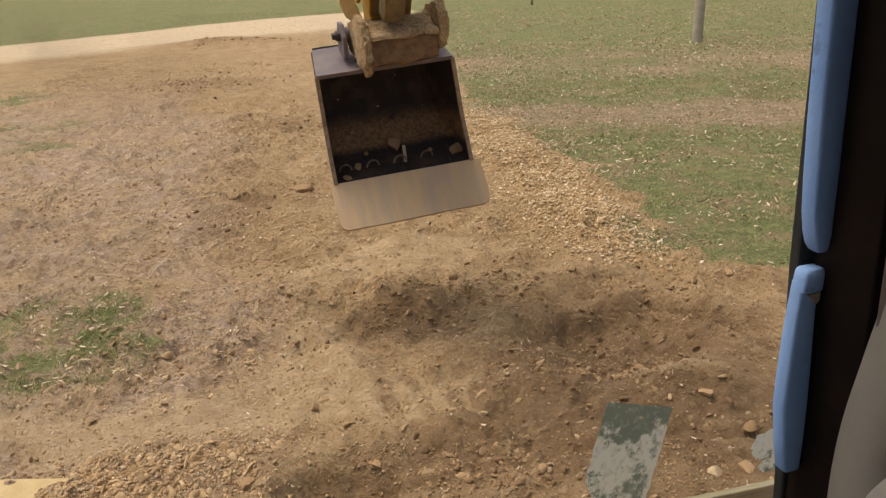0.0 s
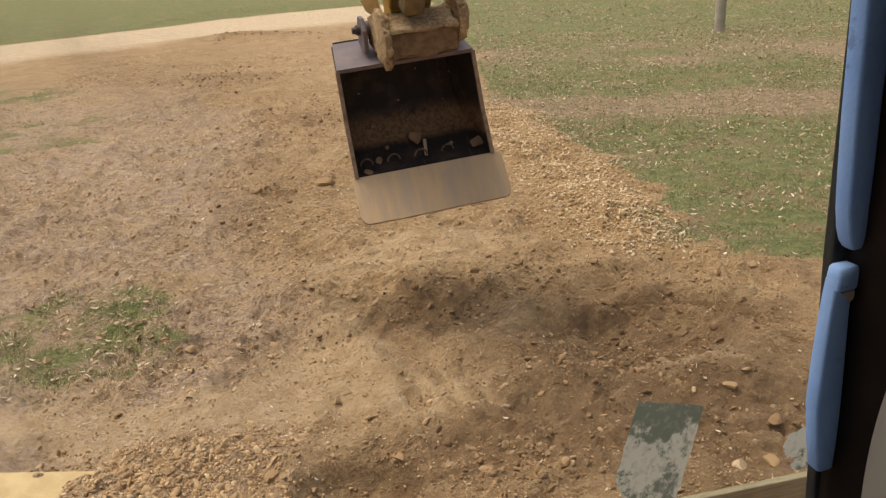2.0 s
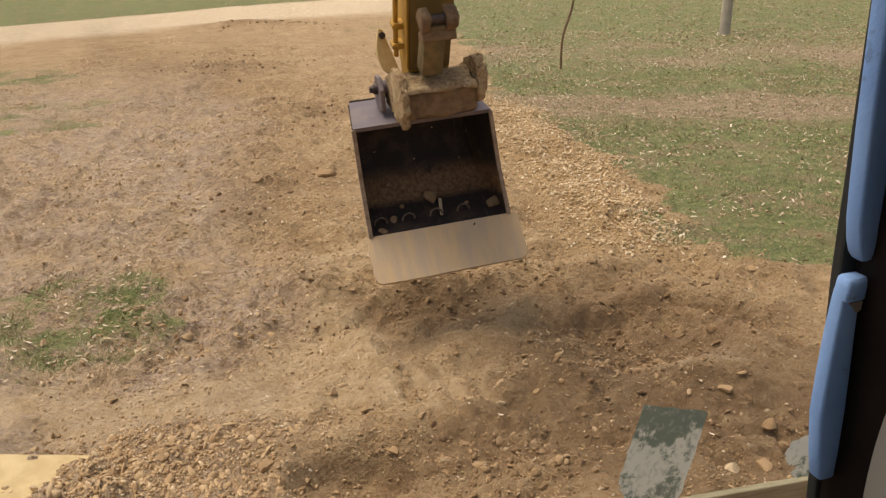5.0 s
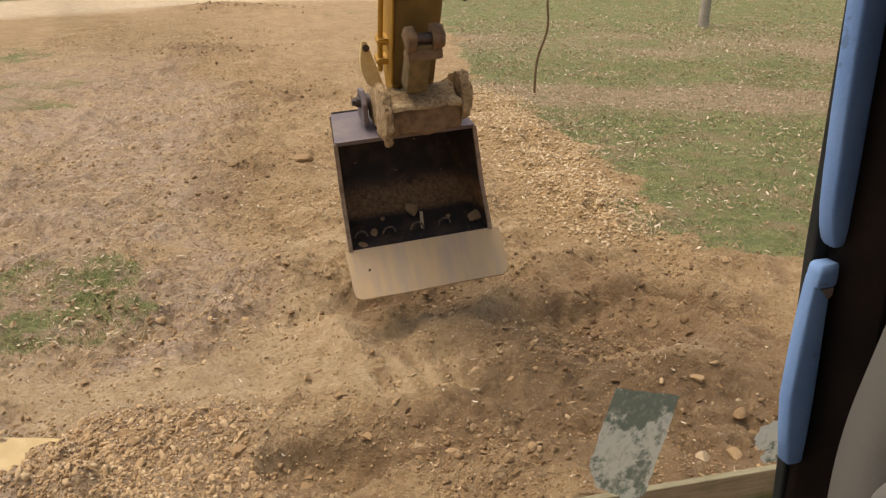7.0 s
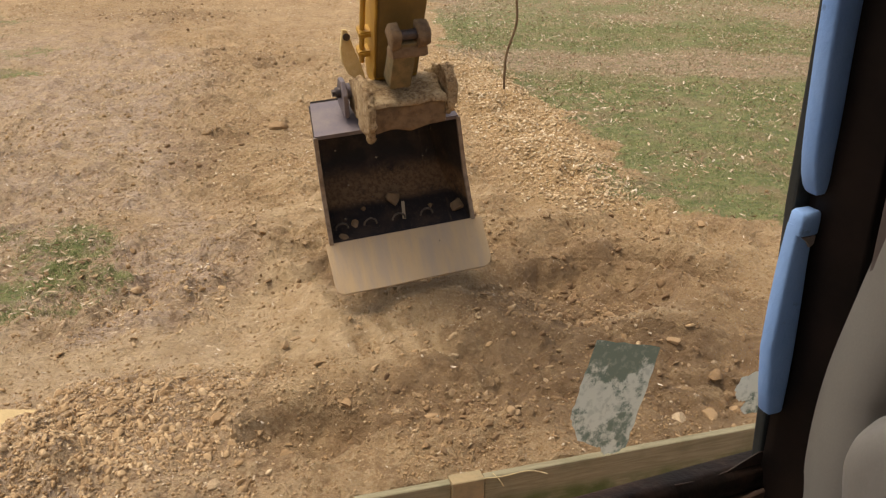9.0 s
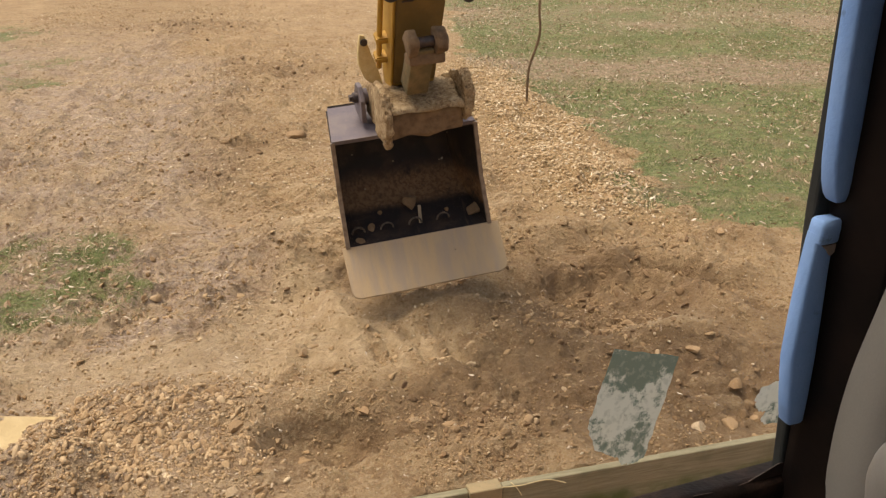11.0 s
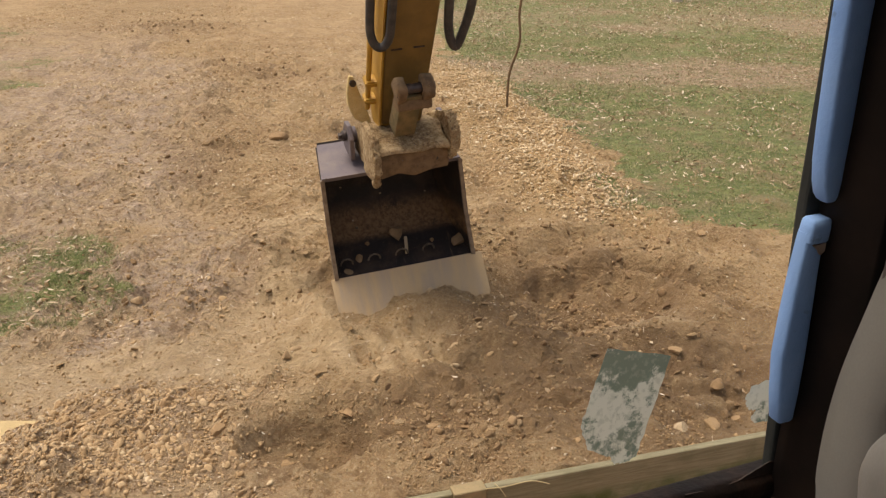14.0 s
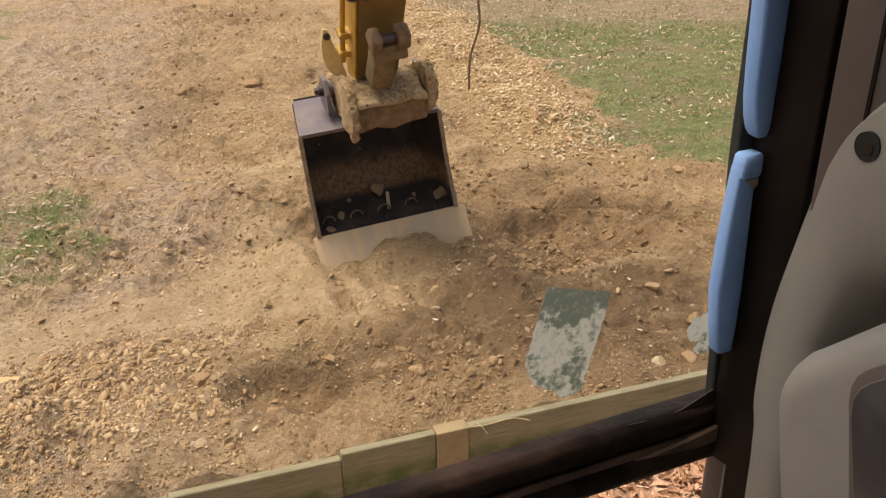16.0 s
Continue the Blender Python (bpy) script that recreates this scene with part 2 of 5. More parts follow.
def land(x, y):
    """Height of the ground."""
    s, v = yard(x, y)
    g = grass_mask(x, y) * sstep(5.5, 6.5, y)
    near = sstep(26.0, 9.0, y) * (1 - 0.85 * g)
    calm = dusty(x, y)
    rough = np.clip(0.55 + 0.9 * lattice(x, y, 0.8, 5), 0.25, 1.1) * (1 - 0.62 * calm)
    ridge = 1 - np.abs(lattice(x + 0.1 * lattice(x, y, 0.4, 21), y, 0.42, 22))
    z = near * (0.030 * wave(x, y, 2.3, 31) + 0.040 * lattice(x, y, 0.36, 1) + 0.045 * ridge ** 3)
    z += near * rough * (0.046 * lattice(x, y, 0.15, 2) + 0.036 * np.abs(lattice(x, y, 0.085, 3)) + 0.020 * lattice(x, y, 0.048, 4) + 0.006 * lattice(x, y, 0.026, 7))
    dug = sstep(0.2, 0.8, bump(x, y, 1.1, 5.5, 1.0, 0.5, 8) + 0.8 * bump(x, y, 1.5, 4.3, 0.8, 0.6) + 0.6 * bump(x, y, 0.4, 4.3, 0.6, 0.4) + 0.7 * bump(x, y, -0.4, 3.6, 0.7, 0.25, 15))
    z += dug * (0.07 * np.abs(lattice(x, y, 0.15, 81)) + 0.045 * np.abs(lattice(x, y, 0.066, 82)) - 0.045)
    slab = lattice(x, y, 0.19, 6)
    z += near * 0.03 * sstep(0.35, 0.5, slab) * rough * sstep(12, 7, y)
    z += 0.05 * sstep(0.15, 0.6, lattice(x, y, 0.5, 71) + 0.5 * lattice(x, y, 0.17, 72)) * sstep(6.5, 8.5, y) * sstep(20, 13, y) * sstep(1.2, 0.0, x) * (1 - g)
    z += 0.025 * wave(x, y, 0.5, 35) * sstep(9, 16, y)
    for cx, cy, rx, ry, h in ((-4.9, 18.0, 1.1, 0.9, 0.10), (-2.5, 13.2, 0.9, 0.7, 0.08), (-2.3, 8.6, 0.5, 0.6, 0.05)):
        z += h * bump(x, y, cx, cy, rx, ry) * (0.6 + 0.8 * np.abs(lattice(x, y, 0.22, 73)) + 0.4 * lattice(x, y, 0.09, 74))
    z += 0.20 * bump(x, y, -6.6, 26.5, 1.5, 0.8) + 0.10 * bump(x, y, -4.9, 25.6, 0.9, 0.7)
    # scraped bench that breaks off in a brow, with the long scratches of the bucket's edge on it
    brow = np.interp(x, *BROW) + 0.10 * lattice(x, y, 0.3, 75) + 0.05 * lattice(x, y, 0.11, 76)
    z += 0.10 * sstep(-0.2, 0.10, y - brow) * sstep(8.8, 6.8, y) * sstep(-1.8, -0.9, x) * sstep(1.9, 1.2, x)
    bench = sstep(0.0, 0.3, y - brow) * sstep(9.5, 7.5, y) * sstep(-2.2, -1.2, x) * sstep(1.6, 0.8, x)
    z += bench * (0.028 * lattice(0.16 * (x + 0.12 * y), y - 0.12 * x, 0.075, 77) + 0.016 * lattice(0.12 * x, y - 0.2 * x, 0.035, 78))
    # heap, pit, furrow and hollows that the bucket has left
    z += 0.22 * bump(x, y, 1.46, 4.80, 0.36, 0.34, 25)
    z += 0.10 * bump(x, y, 1.75, 5.2, 0.28, 0.22, -40)
    z += 0.055 * bump(x, y, 0.46, 5.1, 0.36, 0.17, 14)
    z += 0.06 * bump(x, y, 0.52, 4.78, 0.5, 0.25, 12)
    z += 0.03 * bump(x, y, -0.2, 4.6, 0.42, 0.36, 18)
    scarp = np.interp(x, [0.55, 0.8, 1.1, 1.4, 1.7], [5.50, 5.78, 5.95, 5.92, 5.66]) + 0.07 * lattice(x, y, 0.16, 68) + 0.04 * lattice(x, y, 0.06, 69)
    z -= 0.13 * sstep(0.07, -0.11, y - scarp) * sstep(4.5, 5.2, y) * sstep(0.35, 0.85, x) * sstep(1.85, 1.45, x)
    z -= 0.04 * bump(x, y, 0.0, 5.78, 0.34, 0.18, 14)
    z += 0.08 * np.exp(-(trail(x, y, CREST) / 0.10) ** 2)
    lost = trail(x + 0.04 * lattice(x, y, 0.12, 79), y + 0.04 * lattice(x, y, 0.12, 80), GROOVE)
    z -= 0.13 * np.exp(-(lost / 0.07) ** 2)
    z += 0.07 * np.exp(-((lost - 0.2) / 0.1) ** 2)
    edge = trail(x, y, SCOOP)
    z += 0.075 * np.exp(-(edge / 0.09) ** 2) - 0.03 * bump(x, y, -0.7, 5.6, 0.35, 0.25, -40)
    scooped = ((x + 0.62 + 0.26 * (y - 3.70)) / 0.40) ** 2 + ((y - 3.70 - 0.24 * (x + 0.62)) / 0.19) ** 2 + 0.25 * lattice(x, y, 0.2, 64) + 0.12 * lattice(x, y, 0.08, 65)
    z -= 0.13 * sstep(1.1, 0.30, scooped)
    z += 0.06 * bump(x, y, -0.75, 3.98, 0.4, 0.10, 12)
    z -= 0.13 * bump(x, y, 0.12, 3.98, 0.40, 0.22, 14)
    z += 0.09 * bump(x, y, -1.55, 3.72, 0.45, 0.32, 10)
    z += 0.07 * bump(x, y, -1.8, 3.42, 0.24, 0.26)
    z += 0.06 * gravel_mask(x, y) * sstep(6.6, 7.4, y)
    # ruts on the trodden side
    rut = np.sin(9.0 * (y - 0.75 * x) + 1.5 * wave(x, y, 0.8, 41))
    tread = np.sin(40.0 * (y - 0.75 * x) + 2.0 * lattice(x, y, 0.5, 42)) * sstep(0.0, 0.5, lattice(x, y, 0.7, 43))
    z += (0.014 * rut + 0.007 * tread) * sstep(-1.2, -2.4, x + 0.25 * (y - 8)) * sstep(5.5, 7.0, y) * sstep(14, 10, y)
    for hx, hy, hr, hd in ((1.73, 5.90, 0.09, 0.06), (1.16, 6.38, 0.07, 0.05), (1.36, 5.78, 0.10, 0.07), (1.52, 5.62, 0.08, 0.07), (0.78, 6.02, 0.09, 0.06), (0.55, 6.10, 0.08, 0.06), (1.0, 6.2, 0.07, 0.05), (0.9, 5.6, 0.09, 0.06), (-1.12, 4.95, 0.05, 0.07), (-1.05, 4.88, 0.04, 0.05), (2.1, 5.55, 0.10, 0.08), (2.35, 5.35, 0.08, 0.06)):
        z -= hd * bump(x, y, hx, hy, hr * 1.4, hr * 0.8, -20)
    # print of the bucket's edge: three shallow flutes
    s2, d2 = press(x, y)
    z -= (0.02 + 0.035 * sstep(-0.2, 0.6, np.sin(2 * math.pi * s2 / 0.175))) * sstep(0.29, 0.24, np.abs(s2)) * sstep(0.32, 0.2, np.abs(d2))
    # the low side, where the digger stands
    low = sstep(0.012, 0.0, v)
    zl = LOW + 0.02 * wave(x, y, 3.0, 51) + 0.16 * bump(x, y, 1.6, 3.3, 1.1, 0.5, 15)
    z = z * (1 - low) + zl * low
    return z


def land_at(x, y):
    return float(land(np.array([float(x)]), np.array([float(y)]))[0])


# ---- materials ----
def ground_material():
    m = Mat("ground_soil", 0.95)
    g, rd, gv, wn, lo = m.attr("lawn"), m.attr("road"), m.attr("gravel"), m.attr("worn"), m.attr("low")
    damp_shade, fresh = m.attr("damp_shade"), m.attr("fresh")
    big = m.noise(0.9, 6, 0.65)
    mid = m.noise(6.0, 8, 0.72)
    fine = m.noise(34.0, 7, 0.75)
    grit = m.noise(120.0, 4, 0.75)
    lumps = m.noise(13.0, 6, 0.7)
    peb = m.cells(62.0)
    tone = m.cells(62.0, "Color")
    clod = m.cells(24.0)
    soil = m.ramp(mid, [(0.34, (0.30, 0.188, 0.088)), (0.5, (0.375, 0.245, 0.120)), (0.66, (0.44, 0.300, 0.154))])
    grey = m.ramp(mid, [(0.34, (0.30, 0.220, 0.158)), (0.5, (0.42, 0.318, 0.235)), (0.66, (0.54, 0.425, 0.325))])
    streak = m.noise(7.0, 6, 0.7, vec=m.stretch(0.35, 1.4, 1.0), distort=0.5)
    grey = m.mix(m.step(streak, 0.46, 0.36, 0.6), grey, (0.20, 0.145, 0.105))
    grey = m.mix(m.step(streak, 0.54, 0.64, 0.5), grey, (0.60, 0.49, 0.39))
    col = m.mix(fresh, grey, soil)
    col = m.mix(m.step(big, 0.47, 0.60, 0.45), col, (0.46, 0.322, 0.168))
    dust = m.noise(2.6, 7, 0.68, distort=0.8)
    col = m.mix(m.step(dust, 0.49, 0.58, 0.5), col, (0.50, 0.358, 0.195))
    col = m.mix(m.step(dust, 0.46, 0.37, 0.45), col, (0.25, 0.150, 0.072))
    calm = m.math("SUBTRACT", 1.0, m.math("MULTIPLY", fresh, 0.35))
    col = m.mix(m.math("MULTIPLY", calm, m.step(lumps, 0.47, 0.37, 0.7)), col, (0.23, 0.140, 0.068))
    col = m.mix(m.step(lumps, 0.53, 0.61, 0.5), col, (0.52, 0.378, 0.215))
    col = m.mix(m.step(fine, 0.51, 0.60, 0.6), col, (0.53, 0.395, 0.230))
    col = m.mix(m.math("MULTIPLY", calm, m.step(fine, 0.46, 0.36, 0.6)), col, (0.19, 0.105, 0.052))
    col = m.mix(m.step(grit, 0.55, 0.64, 0.4), col, (0.64, 0.52, 0.36))
    col = m.mix(m.math("MULTIPLY", calm, m.step(grit, 0.44, 0.35, 0.35)), col, (0.17, 0.10, 0.05))
    # darker brown for damp soil and for shade painted into the ground colour
    col = m.mix(m.math("MULTIPLY", damp_shade, m.step(mid, 0.25, 0.55, 0.72)), col, (0.170, 0.098, 0.046))
    pale = m.mix(m.step(mid, 0.36, 0.64), (0.47, 0.335, 0.182), (0.60, 0.455, 0.280))
    col = m.mix(m.math("MULTIPLY", m.attr("dusty"), m.step(fine, 0.28, 0.5, 0.75)), col, pale)
    gcol = m.mix(m.step(peb, 0.10, 0.42), m.mix(0.3, (0.78, 0.58, 0.32), tone, "MULTIPLY"), (0.42, 0.28, 0.135))
    col = m.mix(m.math("MULTIPLY", gv, m.step(mid, 0.25, 0.55)), col, gcol)
    rcol = m.mix(m.step(mid, 0.35, 0.65), (0.56, 0.43, 0.27), (0.76, 0.65, 0.47))
    rcol = m.mix(m.step(fine, 0.52, 0.40, 0.5), rcol, (0.36, 0.25, 0.14))
    col = m.mix(rd, col, rcol)
    turf = m.mix(m.step(mid, 0.40, 0.60), (0.105, 0.145, 0.038), (0.205, 0.238, 0.078))
    turf = m.mix(m.step(m.noise(1.7, 7, 0.72), 0.48, 0.60, 0.65), turf, (0.29, 0.210, 0.120))
    turf = m.mix(m.step(fine, 0.50, 0.62, 0.65), turf, (0.27, 0.205, 0.115))
    turf = m.mix(m.step(grit, 0.54, 0.64, 0.6), turf, (0.40, 0.34, 0.22))
    turf = m.mix(m.step(fine, 0.46, 0.36, 0.7), turf, (0.06, 0.060, 0.025))
    worn = m.mix(m.step(fine, 0.42, 0.58), (0.24, 0.160, 0.098), (0.46, 0.345, 0.230))
    turf = m.mix(m.math("MULTIPLY", wn, m.step(mid, 0.25, 0.6)), turf, worn)
    edge = m.math("ADD", g, m.math("MULTIPLY", m.math("SUBTRACT", fine, 0.5), 1.3))
    edge = m.math("ADD", edge, m.math("MULTIPLY", m.math("SUBTRACT", mid, 0.5), 1.1))
    col = m.mix(m.step(edge, 0.38, 0.66), col, turf)
    duff = m.mix(m.step(fine, 0.4, 0.6), (0.24, 0.13, 0.07), (0.48, 0.30, 0.18))
    col = m.mix(lo, col, duff)
    h = m.math("ADD", m.math("MULTIPLY", fine, 0.55), m.math("MULTIPLY", grit, 0.3))
    h = m.math("ADD", h, m.math("MULTIPLY", mid, 0.5))
    h = m.math("ADD", h, m.math("MULTIPLY", lumps, 0.9))
    h = m.math("SUBTRACT", h, m.math("MULTIPLY", clod, 0.35))
    m.bump(h, 0.9, 0.055)
    return m.color(col)


SOIL = ground_material()


def spread(stops):
    """Grid lines with steps that grow from stop to stop: (from, to, step)."""
    out = []
    for a, b, d0, d1 in stops:
        x = a
        while x < b:
            out.append(x)
            x += d0 + (d1 - d0) * (x - a) / (b - a)
    return out


def build_ground():
    vs = [-1500, -300, -60, -20, -8, -4, -2, -1.2, -0.8, -0.4, -0.2, -0.05, 0.0, 0.014] + spread([(0.03, 5.5, 0.018, 0.03), (5.5, 14, 0.03, 0.11), (14, 50, 0.12, 0.8), (50, 300, 4, 40)]) + [300, 700, 1600]
    half = spread([(0.0, 2.6, 0.022, 0.026), (2.6, 6, 0.03, 0.08), (6, 30, 0.1, 1.2), (30, 200, 3, 40)]) + [300, 800, 1600]
    ss = [1.3 - h for h in reversed(half[1:])] + [1.3 + h for h in half]
    S, V = np.meshgrid(np.array(ss), np.array(vs))
    X, Y = BOARD.x + S * CY - V * SY, BOARD.y + S * SY + V * CY
    x, y = X.ravel(), Y.ravel()
    z = land(x, y)
    n, k = len(ss), len(vs)
    i = np.arange(n * k).reshape(k, n)
    quads = np.stack([i[:-1, :-1], i[:-1, 1:], i[1:, 1:], i[1:, :-1]], -1).reshape(-1, 4)
    me = bpy.data.meshes.new("ground")
    me.vertices.add(n * k)
    me.vertices.foreach_set("co", np.stack([x, y, z], -1).ravel())
    me.loops.add(quads.size)
    me.loops.foreach_set("vertex_index", quads.ravel())
    me.polygons.add(len(quads))
    me.polygons.foreach_set("loop_start", np.arange(0, quads.size, 4))
    me.update(calc_edges=True)
    me.polygons.foreach_set("use_smooth", np.ones(len(quads), bool))
    low = sstep(0.012, 0.0, V.ravel())
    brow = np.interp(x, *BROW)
    # damp soil plus painted shade: bucket's shadow, brow, hollows, far side of the scoop
    damp_shade = 0.5 * np.exp(-((y - brow + 0.12) / 0.2) ** 2) * sstep(-1.1, -0.5, x) * sstep(1.8, 1.2, x)
    damp_shade += 0.55 * bump(x, y, -0.02, 5.82, 0.36, 0.24, 10) + 1.2 * bump(x, y, 1.1, 5.5, 0.7, 0.45, 15) + 1.0 * bump(x, y, 0.95, 5.0, 0.42, 0.3, 10)
    damp_shade += 0.65 * bump(x, y, 1.35, 4.8, 1.1, 1.0) + 0.65 * bump(x, y, 1.4, 4.05, 0.8, 0.55) + 0.6 * bump(x, y, 0.4, 4.05, 0.9, 0.5) + 0.9 * bump(x, y, -0.60, 3.68, 0.42, 0.2, 14) + 0.7 * bump(x, y, 0.12, 3.95, 0.5, 0.26, 14) + 0.5 * bump(x, y, 1.45, 4.3, 0.6, 0.4)
    damp_shade += 1.0 * np.exp(-(trail(x, y, GROOVE) / 0.12) ** 2) + 0.5 * np.exp(-((trail(x, y, SCOOP) - 0.16) / 0.1) ** 2) * (x > -1.0)
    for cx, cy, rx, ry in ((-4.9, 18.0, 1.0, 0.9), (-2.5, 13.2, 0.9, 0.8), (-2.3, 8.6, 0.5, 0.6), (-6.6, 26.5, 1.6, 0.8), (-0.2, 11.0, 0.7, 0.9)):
        damp_shade += 0.7 * bump(x, y, cx, cy, rx, ry)
    damp_shade = np.clip(damp_shade + 0.30 * lattice(x, y, 0.25, 63) + 0.22 * wave(x, y, 3.0, 61) * sstep(9, 6, y) - 0.05, 0, 1)
    fresh = np.clip(sstep(-2.1, -0.9, x + 0.28 * (y - 6) + 0.3 * wave(x, y, 1.5, 62)) + sstep(13, 20, y), 0, 1)
    for name, val in (("lawn", grass_mask(x, y) * (1 - low)), ("road", road_mask(x, y)), ("gravel", gravel_mask(x, y)), ("worn", worn_mask(x, y)), ("low", low), ("damp_shade", damp_shade), ("fresh", fresh), ("dusty", dusty(x, y))):
        me.attributes.new(name, "FLOAT", "POINT").data.foreach_set("value", val.astype(np.float32))
    me.materials.append(SOIL)
    ob = new("ground", me)
    return tagged(ob, "dug brown earth with lawn, gravel drive and worn tracks", "ground", kind="structure")


build_ground()

WOOD = Mat("treated_timber", 0.85)
w_grain = WOOD.noise(9, 7, 0.6, vec=WOOD.stretch(0.5, 5, 9), distort=0.6)
w_fine = WOOD.noise(60, 4, 0.6, vec=WOOD.stretch(0.12, 1, 2))
w_blot = WOOD.noise(3.5, 4, 0.6)
WOOD.bump(w_fine, 0.5, 0.004)
w_col = WOOD.ramp(w_grain, [(0.3, (0.195, 0.172, 0.100)), (0.55, (0.270, 0.243, 0.150)), (0.75, (0.330, 0.300, 0.196))])
w_col = WOOD.mix(WOOD.step(w_blot, 0.46, 0.70, 0.55), w_col, (0.150, 0.140, 0.072))
w_col = WOOD.mix(WOOD.math("MULTIPLY", WOOD.step(WOOD.height(), -0.10, -0.17), WOOD.step(w_blot, 0.3, 0.6)), w_col, (0.085, 0.11, 0.03))
TIMBER = WOOD.color(WOOD.mix(WOOD.step(w_fine, 0.55, 0.75, 0.4), w_col, (0.12, 0.09, 0.045)))
PALE = plain("pale_board", (0.50, 0.375, 0.185), (0.64, 0.50, 0.27), 0.8, 0, 6, 0.2, 0.003)
ORANGE = plain("orange_timber", (0.36, 0.270, 0.145), (0.25, 0.205, 0.112), 0.85, 0, 10, 0.4, 0.004)

YARD_M = pose(BOARD.x, BOARD.y, 0, 0, 0, YARD)


def board(s0, s1, v0, v1, z0, z1, label, name="retaining_board", mat=None, turn=0.0):
    ob = part(name, box(0, s1 - s0, 0, v1 - v0, z0 - z1, 0, 0.004, 1), mat or TIMBER)
    ob.matrix_basis = YARD_M @ pose(s0, v0, z1, 0, turn, 0)
    return tagged(ob, label, "board", "boards of the retaining wall")


board(-3.2, -0.012, -0.040, 0.0, LOW - 0.03, 0.036, "long weathered treated-timber board holding back the earth")
board(-0.010, 0.735, -0.036, 0.004, LOW - 0.03, 0.047, "weathered treated-timber board between two longer ones")
board(0.737, 1.178, -0.040, 0.0, LOW - 0.03, 0.078, "short weathered treated-timber board beside the orange stake")
board(1.337, 4.2, -0.040, 0.0, LOW - 0.03, 0.075, "weathered greenish treated-timber board holding back the earth")
tagged(board(1.180, 1.335, -0.052, 0.02, LOW - 0.08, 0.082, "orange-brown sawn timber stake between two boards", "timber_stake", ORANGE), group="stakes")
# pale board lying half buried in the earth
pale = part("loose_board", box(-0.9, 0, -0.55, 0, -0.03, 0.02, 0.005, 1), PALE)
pale.matrix_basis = pose(-2.03, 3.88, land_at(-2.15, 3.75) - 0.012, -1.5, 4.5, 6)
tagged(pale, "pale yellow board lying half buried in the earth", "board")

STRAW = plain("pale_straw", (0.62, 0.52, 0.30), (0.52, 0.42, 0.22), 0.9, 0, 20)
for pts in (((1.33, -0.05, 0.082), (1.42, -0.055, 0.078), (1.55, -0.05, 0.079), (1.64, -0.06, 0.05)), ((1.38, -0.03, 0.085), (1.40, -0.06, 0.07), (1.42, -0.07, 0.035))):
    straw = part("straw", tube(smooth_line(pts, 4), 0.0025, 6), STRAW)
    straw.matrix_basis = YARD_M
    tagged(straw, "thin pale straw lying over the board", "straw", "straws on the board")

# wooden post in the lawn
POSTWOOD = plain("grey_post_wood", (0.36, 0.32, 0.25), (0.46, 0.42, 0.34), 0.85, 0, 5, 0.4, 0.006)
post_bm = rod((0, 0, -0.2), (0, 0, 3.2), 0.135, 18, 0.01, r2=0.125)
post_ob = part("post", post_bm, POSTWOOD, smooth=True)
post_ob.matrix_basis = pose(6.45, 22.85, land_at(6.45, 22.85), 0, 1.0, 0)
tagged(post_ob, "weathered grey round wooden post in the lawn", "post")

# ---- digger, in its own frame: x across, y ahead, z up ----
AIM, LEAN, SIDE = 16.68, -4.5, 1.397


def paint_yellow():
    m = Mat("digger_yellow", 0.45)
    n, f = m.noise(5, 6, 0.65), m.noise(40, 5, 0.7)
    col = m.mix(m.step(n, 0.35, 0.7), (0.46, 0.265, 0.035), (0.36, 0.195, 0.025))
    col = m.mix(m.step(f, 0.60, 0.72, 0.7), col, (0.22, 0.13, 0.05))
    col = m.mix(m.step(n, 0.6, 0.8, 0.5), col, (0.34, 0.23, 0.11))
    m.bump(f, 0.15, 0.003)
    return m.color(col)


def inside_steel():
    m = Mat("soil_stained_dark_steel", 0.62, 0.0)
    m.b.inputs["Specular IOR Level"].default_value = 0.25
    n, f, s = m.noise(4.5, 7, 0.7), m.noise(38, 5, 0.7), m.noise(6, 5, 0.6, vec=m.stretch(6, 1, 0.8))
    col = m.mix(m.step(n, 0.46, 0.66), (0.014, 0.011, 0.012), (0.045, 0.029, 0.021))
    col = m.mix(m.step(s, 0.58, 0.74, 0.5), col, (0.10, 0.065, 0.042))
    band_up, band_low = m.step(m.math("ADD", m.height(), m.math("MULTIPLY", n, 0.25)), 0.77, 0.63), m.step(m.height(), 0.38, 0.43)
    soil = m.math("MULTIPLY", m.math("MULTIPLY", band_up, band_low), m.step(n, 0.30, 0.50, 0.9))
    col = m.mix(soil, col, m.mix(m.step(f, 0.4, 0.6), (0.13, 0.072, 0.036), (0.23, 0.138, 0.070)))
    col = m.mix(m.step(f, 0.64, 0.72, 0.22), col, (0.26, 0.18, 0.11))
    m.bump(m.math("ADD", n, m.math("MULTIPLY", f, 0.4)), 0.4, 0.012)
    return m.color(col)


def lip_steel():
    m = Mat("dusty_bare_steel", 0.85, 0.0)
    n, s = m.noise(3.0, 6, 0.6), m.noise(4, 5, 0.6, vec=m.stretch(3.2, 0.5, 0.5))
    f = m.noise(70, 4, 0.7)
    col = m.mix(m.step(s, 0.36, 0.66), (0.47, 0.34, 0.195), (0.385, 0.300, 0.212))
    col = m.mix(m.step(n, 0.5, 0.7, 0.6), col, (0.47, 0.35, 0.205))
    col = m.mix(m.step(f, 0.60, 0.74, 0.4), col, (0.22, 0.15, 0.09))
    m.bump(f, 0.15, 0.002)
    return m.color(col)


